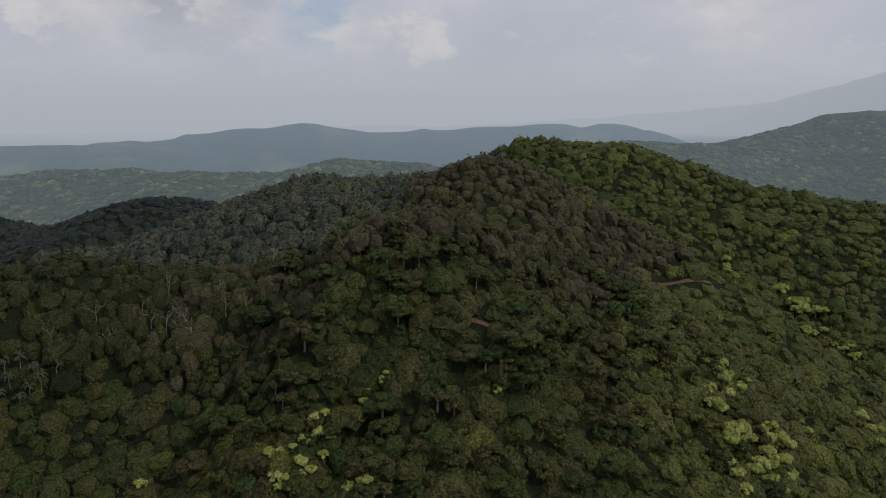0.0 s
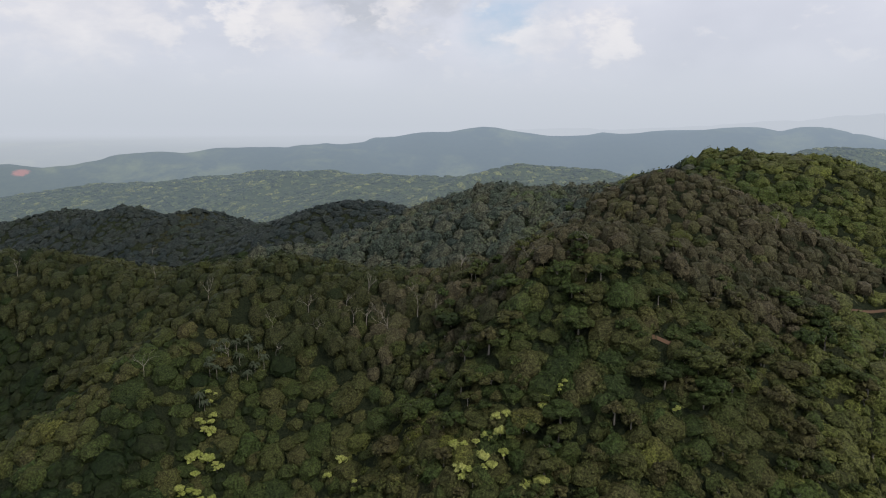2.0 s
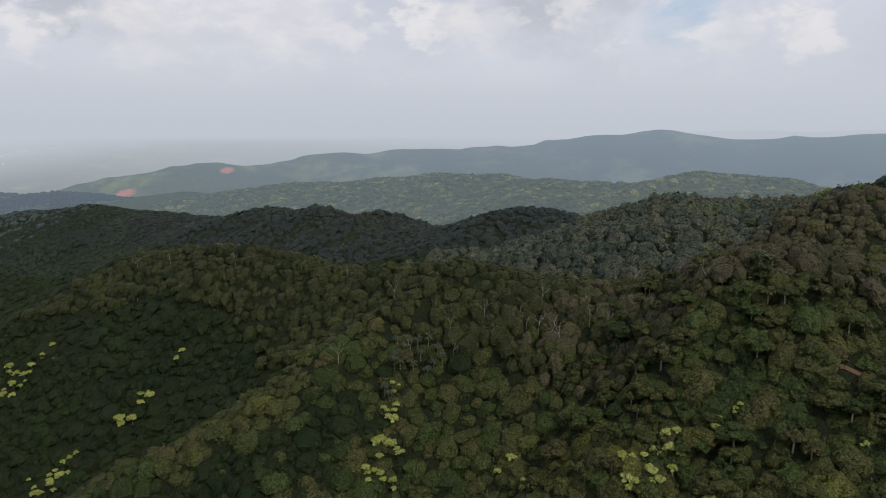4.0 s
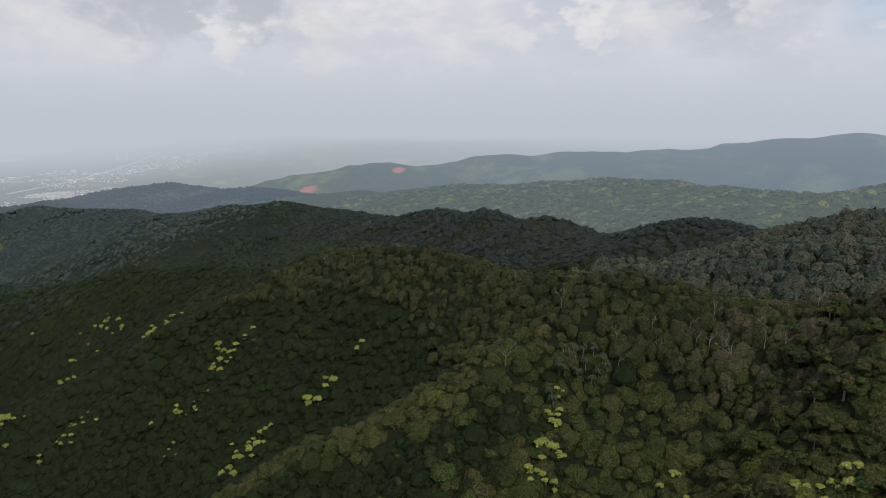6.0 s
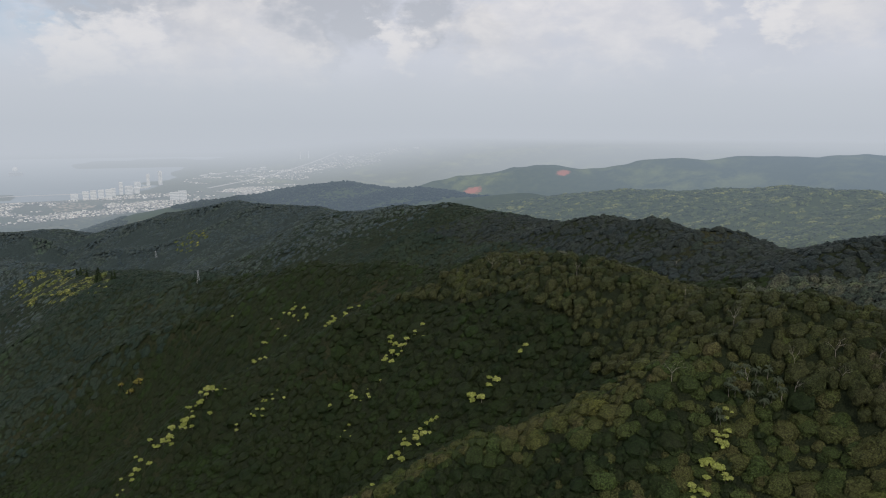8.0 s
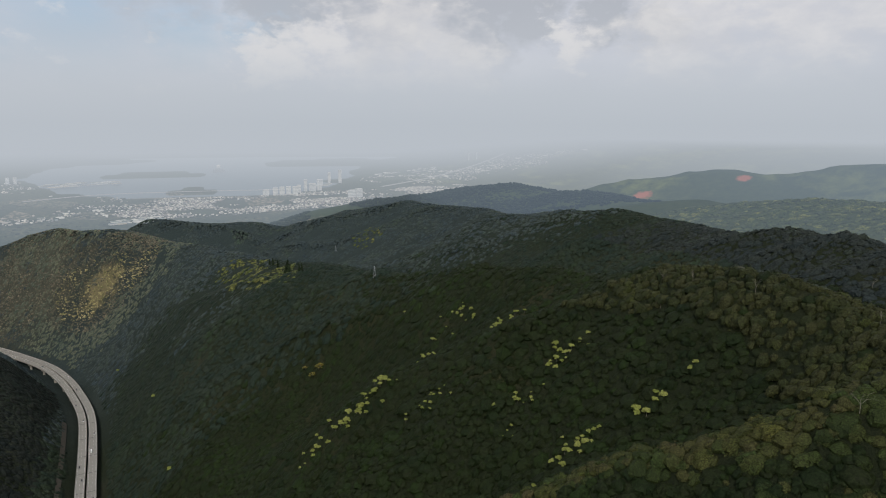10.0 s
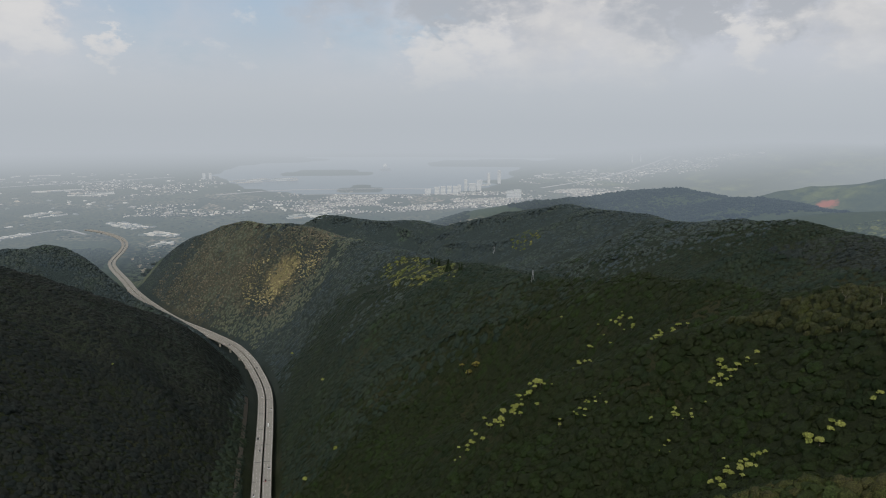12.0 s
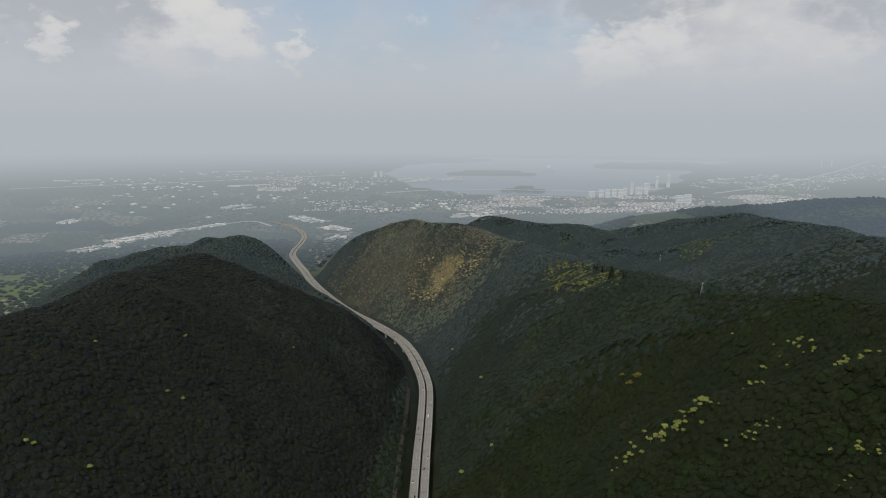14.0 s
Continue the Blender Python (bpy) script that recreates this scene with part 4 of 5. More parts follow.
for pick, mat, nm, lab in ((hazed, MAT_HAZED_SCRUB, "hazel_scrub", "olive-grey scrub above the road bend, lightened by painted haze"), (~dry & ~lit & ~hill & ~hazed & ~nearer, MAT_HAZED, "valley_woods", "haze-tinted blue-green woods on far valley slopes"), (~dry & ~lit & ~hill & ~hazed & nearer, MAT_TEAL, "valley_woods", "shade-painted green woods on the valley side"), (hill, MAT_HILL, "hill_woods", "shade-painted woods on the round hill"), (lit, MAT_KNOLL, "knoll_scrub", "sunlit-painted yellow-green scrub on a ridge knoll")):
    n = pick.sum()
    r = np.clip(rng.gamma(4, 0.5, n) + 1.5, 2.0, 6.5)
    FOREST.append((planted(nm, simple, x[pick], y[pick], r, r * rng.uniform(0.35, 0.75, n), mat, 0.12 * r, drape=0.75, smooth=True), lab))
x, y, d, a = scatter(3.3, 980, 2000, 85, 115)
ok = overlooked(x, y, 4) & off_road(x, y, 28) & (cliff(x, y) > rng.uniform(0.1, 1, len(x))) & (rng.random(len(x)) < 0.9)
x, y = x[ok], y[ok]
gold = golden(x, y) > rng.uniform(0.05, 1, len(x))
for pick, mat, nm, lab in ((gold, MAT_OCHRE, "golden_scrub", "golden dry scrub on the cliff face, painted sunlit"), (~gold, MAT_DRY, "cliff_scrub", "grey-brown scrub on the eroded cliff")):
    n = pick.sum()
    r = 0.7 * (rng.gamma(5, 0.4, n) + 0.6)
    FOREST.append((planted(nm, simple, x[pick], y[pick], r, r * rng.uniform(0.6, 1.3, n), mat), lab))
x, y, d, a = scatter(11.5, 600, 1500, -42, 66)
ok = (d > edge_range(a) + 10) & overlooked(x, y, 9)
x, y = x[ok], y[ok]
n = len(x)
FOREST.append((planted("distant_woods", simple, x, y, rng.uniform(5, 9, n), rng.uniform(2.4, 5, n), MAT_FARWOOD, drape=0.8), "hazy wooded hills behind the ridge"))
x, y, d, a = scatter(13.0, 1990, 2700, 48, 78)
ok = (land(x, y) > 175) & (y < 1350)
x, y = x[ok], y[ok]
n = len(x)
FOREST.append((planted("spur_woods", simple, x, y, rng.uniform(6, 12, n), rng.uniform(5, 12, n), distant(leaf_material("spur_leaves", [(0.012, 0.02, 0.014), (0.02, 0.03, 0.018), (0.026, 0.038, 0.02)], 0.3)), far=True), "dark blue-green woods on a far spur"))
x, y, d, a = scatter(17.0, 1990, 2900, 80, 134)
ok = off_road(x, y, 40) & (value_noise(x, y, 160, 66) + rng.uniform(-0.6, 0.6, len(x)) > -0.35)
x, y = x[ok], y[ok]
n = len(x)
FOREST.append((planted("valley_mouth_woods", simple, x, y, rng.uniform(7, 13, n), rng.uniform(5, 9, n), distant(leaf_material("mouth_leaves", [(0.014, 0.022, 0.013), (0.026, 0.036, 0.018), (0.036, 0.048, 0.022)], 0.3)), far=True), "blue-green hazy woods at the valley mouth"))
for ob, lab in [row for row in FOREST if row[0]]:
    tagged(ob, lab, "woods", kind="stuff")

# ---------------------------------------------------------------- single trees
def lush_crown(seed, mounds=8, per=9, flat=0.75, leaf=1.0):
    """A billowing crown, about unit radius, z from 0.5 to 2: mounds of leaf clumps with gaps between them."""
    r = np.random.default_rng(seed)
    pieces = []
    for k in range(mounds):
        az = k * 2.4 + r.uniform(-0.4, 0.4)
        out = (0.18 if k == 0 else r.uniform(0.4, 0.72))
        size = r.uniform(0.3, 0.5)
        at = np.array([math.cos(az) * out, math.sin(az) * out, 1.35 - 0.75 * out * r.uniform(0.5, 1.4)])
        v, f = dome(r, 7, 3, 5)
        pieces.append((v * size * (0.95, 0.95, flat) + at - (0, 0, size * 0.25), f))
        for c in range(per * 2):
            up = 1 - (c + 0.5) / (per * 2) * 1.35
            b = c * 2.39996 + r.uniform(-0.5, 0.5)
            w = math.sqrt(max(0.05, 1 - up * up))
            d = np.array([math.cos(b) * w, math.sin(b) * w, up])
            v, f = spray(size * leaf * r.uniform(0.14, 0.28), d + np.array([0, 0, 0.3]), r)
            pieces.append((v + at + d * size * r.uniform(0.72, 1.02) * np.array([1, 1, flat]), f))
    return join(pieces)


def trunk(seed):
    """A tapered trunk that forks into limbs, reaching into a unit crown."""
    r = np.random.default_rng(seed)
    bars = [tube([(0, 0, -0.4), (r.uniform(-0.04, 0.04), 0, 0.35), (r.uniform(-0.08, 0.08), r.uniform(-0.08, 0.08), 0.8)], [0.085, 0.06, 0.045], 6)]
    for k in range(5):
        a = k * 1.26 + r.uniform(-0.3, 0.3)
        bars.append(tube([(0, 0, 0.5 + 0.05 * k), (math.cos(a) * 0.25, math.sin(a) * 0.25, 0.8), (math.cos(a) * 0.55, math.sin(a) * 0.55, 1.0 + r.uniform(0, 0.2))], [0.035, 0.025, 0.01], 5))
    return join(bars)


def tree_kind(name, label, group, mat, seeds, **shape):
    """One tree for each seed, kept until it is planted."""
    kinds = []
    for s in seeds:
        t = thing(name, 0, 0, 0, label, "tree", group)
        part("trunk", trunk(s), MAT_BARK, t)
        part("crown", lush_crown(s, **shape), mat, t)
        kinds.append(t)
    return kinds


def plant(kinds, rows, lift=0.0, stretch=1.0, settle=0.0):
    """Plants (x, y, crown radius) on the land; the first of each kind is used up before copies are made."""
    for k, (x, y, r) in enumerate(rows):
        m = Matrix.Translation((x, y, land_at(x, y) + lift - settle * r)) @ Matrix.Rotation(k * 2.1, 4, "Z") @ Matrix.Diagonal((r, r, r * stretch * (0.9 + 0.05 * (k % 5)), 1))
        if k < len(kinds):
            kinds[k].matrix_basis = m
        else:
            copy_thing_at(kinds[k % len(kinds)], m)


def copy_thing_at(ob, m):
    """A copy whose pose m already holds its size."""
    keep = ob.matrix_basis.copy()
    ob.matrix_basis = Matrix()
    made = copy_thing(ob, m)
    ob.matrix_basis = keep
    return made


# pale trees: clusters on the near slope, then lines down the valley side
pale = tree_kind("pale_tree", "pale silvery-green crown standing out of dark forest", "pale trees on the slopes", MAT_PALE, range(6), mounds=13, per=10)
NEAR_PALE = [(101, 243, 7.3), (102, 236, 6.7), (93, 224, 6.3), (98, 215, 7.1), (100, 209, 7.5), (108, 222, 5.3), (94, 201, 5.3), (118, 223, 7.3), (109, 211, 6.0), (117, 214, 5.7), (107, 204, 5.0), (134, 237, 3.4),
             (187, 350, 8.6), (189, 341, 7.8), (186, 330, 5.5), (193, 320, 4.5), (198, 317, 4.9), (168, 254, 5.8), (169, 249, 4.2), (153, 363, 5.3), (155, 358, 3.7), (115, 245, 2.4)]
MID_PALE = [(-22, 192, 2.5), (-36, 187, 2.9), (-30, 186, 2.0), (-39, 182, 2.4), (-36, 178, 2.8), (-42, 174, 2.7), (-37, 176, 2.6), (-47, 180, 2.1), (-25, 171, 3.2), (-22, 171, 2.8), (-91, 194, 2.1), (-17, 198, 1.4),
             (17, 196, 1.4), (-144, 196, 2.8), (-145, 194, 2.6), (-143, 187, 3.0), (-143, 184, 2.7), (-136, 186, 2.5), (-139, 179, 2.9), (-133, 177, 2.3), (-140, 174, 2.6), (-82, 184, 1.8), (-77, 181, 1.7), (-290, 215, 3.6),
             (-292, 195, 3.2), (-296, 185, 3.6), (-148, 204, 1.7)]
LINE_PALE = [(-554, 181, 3.6), (-554, 184, 2.8), (-532, 185, 3), (-483, 184, 3.4), (-486, 189, 2.8), (-484, 201, 3), (-393, 181, 3.8), (-392, 187, 4), (-390, 192, 3.2), (-389, 197, 3.8), (-387, 203, 3.2), (-547, 142, 3.8),
             (-544, 146, 3), (-509, 95, 4.4), (-507, 90, 3.6), (-505, 84, 4.4), (-503, 71, 4.4), (-505, 74, 3.3), (-507, 61, 4.8), (-510, 57, 4), (-510, 53, 3.6), (-450, 121, 2.3), (-452, 108, 3.4), (-456, 111, 2.8)]
LOW_PALE = [(-392, 157, 3), (-384, 163, 2.2), (-378, 145, 2.1), (-319, 154, 3.6), (-316, 158, 3.6), (-314, 161, 3.3), (-315, 168, 2.6), (-513, 37, 3.6), (-512, 34, 3.6), (-285, 111, 2.4), (-622, 149, 2.4), (-569, 167, 2.2),
             (-536, 166, 2.2), (-740, -455, 4.5), (-482, -470, 4.5), (-491, -427, 4.5), (-480, -475, 4), (-707, -115, 6), (-918, -100, 5), (-696, -80, 4.4), (-638, -429, 4), (-644, -510, 3.6), (-870, -362, 3), (-1137, -158, 4.5),
             (-639, -413, 4.4)]
more = np.random.default_rng(5)
clumps = [(x + more.normal(0, 0.45) * r, y + more.normal(0, 0.45) * r, r * more.uniform(0.36, 0.56)) for x, y, r in NEAR_PALE * 4]
clumps += [(x + more.normal(0, 0.7) * r, y + more.normal(0, 0.7) * r, r * more.uniform(0.5, 0.85)) for x, y, r in MID_PALE * 3]
strung = [(x + more.normal(0, 6), y + more.normal(0, 6), r * more.uniform(0.28, 0.62)) for x, y, r in (LINE_PALE + LOW_PALE[:9]) * 4]
plant(pale, clumps + [(x, y, r * 0.6) for x, y, r in LINE_PALE + LOW_PALE] + strung, 2.6, 1.2, 0.75)
ochre = tree_kind("golden_tree", "golden-yellow dry crown on the dark valley side", "golden trees", MAT_GOLD, (30, 31), mounds=6, per=8)
plant(ochre, [(-673, 71, 4.6), (-672, 64, 4.2), (-673, 73, 3.6), (-685, 59, 3.4)], 0.2)

# broad round trees that stand out by their size
grand = tree_kind("spreading_tree", "broad round green crown above lower forest", "large spreading trees", MAT_LONE, (40, 41, 42), mounds=16, per=20, leaf=0.7)
plant(grand, [(24, 210, 8.4), (-17, 190, 6.2), (-28, 186, 5.6), (25, 200, 4.6), (-120, 178, 5.0), (-150, 215, 5.2), (60, 262, 5.0), (70, 235, 5.4), (-60, 210, 4.4)] + [(more.uniform(-75, 105), more.uniform(158, 235), more.uniform(4.0, 6.4)) for _ in range(34)], 0.0, 0.85)

# the nearest green trees, one by one
leafy = tree_kind("green_tree", "rounded green leafy crown on steep forest slope", "green trees on the near slope", MAT_LONE, range(50, 56), mounds=9, per=14, leaf=0.8) + tree_kind("green_tree", "olive-green bushy crown on steep forest slope", "green trees on the near slope", MAT_BUSH, range(56, 59), mounds=8, per=14, leaf=0.8)
pick = np.random.default_rng(77)
rows = []
while len(rows) < 250:
    x, y = pick.uniform(-185, 110), pick.uniform(140, 262)
    if land_at(x, y) < 300 or x < -78 or (abs(x - 13) < 6 and abs(y - 216) < 5) or (80 < x < 126 and abs(y - 280 - (x - 83) * 0.58) < 5):
        continue
    rows.append((x, y, pick.gamma(9, 0.3) + 0.6))
plant(leafy, rows, 0.6, 1.1)


# columnar conifers on the yellow knoll
def conifer(seed):
    r = np.random.default_rng(seed)
    pieces = []
    for k in range(9):
        v, f = dome(r, 6, 2, 4)
        w = 0.2 * (1 - k / 10) + 0.03
        pieces.append((v * (w, w, 0.2) + (r.uniform(-0.02, 0.02), r.uniform(-0.02, 0.02), 0.12 + k * 0.1), f))
    return join(pieces)


MAT_CONIFER = leaf_material("conifer_needles", [(0.012, 0.02, 0.009), (0.024, 0.036, 0.015)], 1.0, single=True)
needles = []
for s in range(3):
    t = thing("conifer", 0, 0, 0, "tall dark columnar conifer on the yellow-green knoll", "tree", "conifers on the knoll")
    part("trunk", tube([(0, 0, -0.1), (0, 0, 0.4)], [0.03, 0.02], 6), MAT_BARK, t)
    part("crown", conifer(s), MAT_CONIFER, t)
    needles.append(t)
plant(needles, [(-938, 84, 14), (-944, 80, 12), (-951, 83, 15), (-962, 86, 13), (-1004, 78, 11), (-1030, 74, 12), (-1036, 70, 10), (-900, 92, 13), (-906, 96, 11)])

# ---------------------------------------------------------------- bare trees and palms
def bare_wood(seed):
    r = np.random.default_rng(seed)
    bars = []

    def grow(p, d, length, radius, depth):
        q = p + d * length
        bars.append(tube([p, (p + q) / 2 + r.uniform(-0.04, 0.04, 3) * length, q], [radius, radius * 0.85, radius * 0.7], 5 if depth < 2 else 4))
        if depth < 4:
            for _ in range(2 if depth else 3):
                n = d + r.uniform(-0.75, 0.75, 3) + np.array([0, 0, 0.12])
                grow(q, n / np.linalg.norm(n), length * r.uniform(0.55, 0.8), radius * 0.62, depth + 1)

    grow(np.array([0, 0, -0.6]), np.array([0.05, 0, 1.0]), 3.2, 0.13, 0)
    return join(bars)


bare = []
for s in range(5):
    t = thing("bare_tree", 0, 0, 0, "leafless bleached tree with grey branches among green canopy", "tree", "bare trees")
    part("branch_work", bare_wood(s), MAT_DEADWOOD, t)
    bare.append(t)
plant(bare, [(x, y, 0.95 + 0.1 * (k % 4)) for k, (x, y) in enumerate([(-215, 265), (-98, 238), (-92, 240), (-78, 242), (-70, 240), (-117, 233), (-131, 224), (-173, 200), (-148, 218), (-35, 241), (63, 309), (-13, 246), (-104, 239), (-65, 262), (-170, 240), (-340, 257), (-342, 430), (-367, 255), (-290, 260), (-101, 249), (-83, 251), (-109, 244), (-124, 240), (-88, 235), (-137, 233)])], 2.0)


def palm_parts(seed):
    r = np.random.default_rng(seed)
    lean = r.uniform(-0.4, 0.4, 2)
    stem = tube([(0, 0, -1), (lean[0] * 0.4, lean[1] * 0.4, 4), (lean[0], lean[1], 8)], [0.13, 0.1, 0.08], 6)
    fronds = []
    for k in range(13):
        a = k * 2 * np.pi / 13 + r.uniform(-0.2, 0.2)
        c, s = math.cos(a), math.sin(a)
        rise = r.uniform(0.2, 1.9)
        spine = [np.array([lean[0] + c * u * 2.4, lean[1] + s * u * 2.4, 8 + rise * math.sin(u * 2.6) - 1.1 * u * u]) for u in (0, 0.33, 0.66, 1.0)]
        v, f = [], []
        for q, w in zip(spine, (0.1, 0.42, 0.38, 0.05)):
            n = np.array([-s, c, 0]) * w
            v += [q - n - (0, 0, 0.12), q + (0, 0, 0.05), q + n - (0, 0, 0.12)]
        for q in range(3):
            f += [(3 * q, 3 * q + 3, 3 * q + 4, 3 * q + 1), (3 * q + 1, 3 * q + 4, 3 * q + 5, 3 * q + 2)]
        fronds.append((np.array(v), np.array(f)))
    return stem, fronds


palms = []
for s in range(4):
    t = thing("palm_tree", 0, 0, 0, "slender palm with grey stem in a dense cluster", "palm", "palm cluster on the slope")
    stem, fronds = palm_parts(s)
    part("stem", stem, MAT_BARK, t)
    for fr in fronds:
        part("frond", fr, MAT_PALM, t)
    palms.append(t)
plant(palms, [(x, y, 1.0) for x, y in [(-153, 214), (-151, 218), (-144, 213), (-143, 218), (-143, 224), (-137, 218), (-151, 221), (-138, 214), (-149, 211), (-150, 200), (-148, 200), (-138, 223), (-147, 222), (-152, 211), (-134, 220), (-155, 219)]], -2.2)


# ---------------------------------------------------------------- pylon, path and bare earth
def pylon(x, y, label):
    t = thing("power_pylon", x, y, land_at(x, y), label, "pylon", "power line pylons")
    for sx in (-1, 1):
        for sy in (-1, 1):
            part("leg", tube([(sx * 2.2, sy * 2.2, -0.5), (sx * 0.9, sy * 0.9, 11), (sx * 0.5, sy * 0.5, 19)], [0.2, 0.16, 0.12], 4), MAT_STEEL, t)
    for k, z in enumerate((3, 7, 11, 15)):
        w, w2 = 2.2 - z * 0.1, 2.2 - (z + 3) * 0.1
        for (ax, ay), (bx, by) in (((-1, -1), (1, -1)), ((1, -1), (1, 1)), ((1, 1), (-1, 1)), ((-1, 1), (-1, -1))):
            part("brace", tube([(ax * w, ay * w, z), (bx * w2, by * w2, z + 3)], [0.09, 0.09], 4), MAT_STEEL, t)
    for z in (12.5, 15.5, 18.5):
        part("crossarm", join([tube([(-4.5, 0, z), (0, 0.6, z + 0.6), (4.5, 0, z)], [0.1, 0.16, 0.1], 4), tube([(-4.5, 0, z), (0, -0.6, z + 0.6), (4.5, 0, z)], [0.1, 0.16, 0.1], 4)]), MAT_STEEL, t)
    t.matrix_basis = t.matrix_basis @ Matrix.Diagonal((0.72, 0.72, 0.72, 1))
    return t


MAT_STEEL = plain_material("galvanised_steel", (0.3, 0.31, 0.32), (0.42, 0.43, 0.44), 1.0, 0.5, 0.3)
pylon(-742, 152, "pale steel lattice pylon on the grassy ridge")
pylon(-1319, 234, "distant steel lattice pylon among dark woods")


def draped(name, pts, width, mat, label, category):
    """A worn strip of ground, a hand above the land."""
    p = smooth_line([(x, y, 0) for x, y in pts], 3)[:, :2]
    d = np.gradient(p, axis=0)
    n = np.column_stack([-d[:, 1], d[:, 0]]) / np.linalg.norm(d, axis=1)[:, None]
    ragged = width * (1 + 0.35 * value_noise(p[:, 0], p[:, 1], 6, 60))
    rows = [p + n * (o * ragged)[:, None] for o in (-0.5, -0.2, 0.2, 0.5)]
    v = np.concatenate([np.column_stack([q, land(q[:, 0], q[:, 1]) + 0.35]) for q in rows])
    k = len(p)
    f = np.concatenate([np.column_stack([np.arange(k - 1) + a * k, np.arange(1, k) + a * k, np.arange(1, k) + (a + 1) * k, np.arange(k - 1) + (a + 1) * k]) for a in range(3)])
    return tagged(mesh_object(name, v, f, mat, True), label, category, kind="structure")


draped("dirt_path", PATH, 1.5, MAT_DIRT, "orange-brown dirt path along the slope", "path")
draped("bare_earth", [(7, 217), (11, 217.8), (15, 217.2), (20, 218)], 1.7, MAT_DIRT, "small patch of bare orange earth", "earth")

# ---------------------------------------------------------------- town, harbour and plain

def town_material(name, stops):
    """Walls and roofs seen from afar: one colour for each building."""
    m, t, b = material(name)
    geo = t.nodes.new("ShaderNodeNewGeometry")
    n = t.nodes.new("ShaderNodeObjectInfo")
    mixv = maths(t, "FRACT", maths(t, "ADD", geo.outputs["Random Per Island"], n.outputs["Random"]))
    link(t, ramp(t, mixv, stops), b.inputs["Base Color"])
    b.inputs["Roughness"].default_value = 0.7
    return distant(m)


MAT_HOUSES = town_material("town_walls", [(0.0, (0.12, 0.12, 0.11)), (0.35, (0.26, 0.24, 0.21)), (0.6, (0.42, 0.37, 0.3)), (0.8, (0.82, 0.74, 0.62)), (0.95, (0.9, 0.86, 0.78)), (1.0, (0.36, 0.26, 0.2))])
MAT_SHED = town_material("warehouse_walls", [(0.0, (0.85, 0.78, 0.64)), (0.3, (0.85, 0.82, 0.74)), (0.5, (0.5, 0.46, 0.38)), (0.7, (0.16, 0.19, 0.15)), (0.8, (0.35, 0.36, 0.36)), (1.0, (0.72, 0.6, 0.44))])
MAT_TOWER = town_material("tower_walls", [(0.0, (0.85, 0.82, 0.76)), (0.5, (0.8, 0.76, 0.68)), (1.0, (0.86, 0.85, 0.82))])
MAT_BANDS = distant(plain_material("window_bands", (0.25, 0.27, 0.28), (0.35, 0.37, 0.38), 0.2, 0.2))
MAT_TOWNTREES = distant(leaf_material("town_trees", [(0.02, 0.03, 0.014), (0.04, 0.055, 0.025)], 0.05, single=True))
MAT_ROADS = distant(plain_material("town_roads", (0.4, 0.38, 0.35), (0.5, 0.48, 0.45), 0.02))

# water: a level sheet under the harbour and the sea
wv = []
W_AZ, W_R = np.arange(55, 131, 1.0), np.geomspace(4200, 10500, 50)
wa, wr = np.meshgrid(np.radians(W_AZ), W_R, indexing="ij")
wv = drawn_in(np.column_stack([(CENTRE[0] - np.sin(wa) * wr).ravel(), (CENTRE[1] + np.cos(wa) * wr).ravel(), np.full(wa.size, 1.5)]))
wi, wj = np.meshgrid(np.arange(len(W_AZ) - 1), np.arange(len(W_R) - 1), indexing="ij")
wq = np.column_stack([(wi * len(W_R) + wj).ravel(), (wi * len(W_R) + wj + 1).ravel(), ((wi + 1) * len(W_R) + wj + 1).ravel(), ((wi + 1) * len(W_R) + wj).ravel()])
m, t, b = material("harbour_water")
link(t, mixed(t, place_noise(t, 0.004, 4), (0.1, 0.14, 0.16), (0.17, 0.21, 0.23)), b.inputs["Base Color"])
b.inputs["Roughness"].default_value = 0.25
b.inputs["Specular IOR Level"].default_value = 0.6
tagged(mesh_object("water", wv, wq, distant(m, 1.03)), "calm pale grey harbour water under haze", "water", kind="structure")

town = np.random.default_rng(21)


def on_plain(x, y):
    return float(land(np.array([x]), np.array([y]))[0])


def house(w, l, h):
    """Walls with a low hipped roof, open below."""
    v = [(-w, -l, 0), (w, -l, 0), (w, l, 0), (-w, l, 0), (-w, -l, h), (w, -l, h), (w, l, h), (-w, l, h), (0, -l * 0.5, h * 1.5), (0, l * 0.5, h * 1.5)]
    f = [(0, 1, 5), (0, 5, 4), (1, 2, 6), (1, 6, 5), (2, 3, 7), (2, 7, 6), (3, 0, 4), (3, 4, 7), (4, 5, 8), (5, 6, 9), (5, 9, 8), (6, 7, 9), (7, 4, 8), (7, 8, 9)]
    return np.array(v, float), np.array(f)


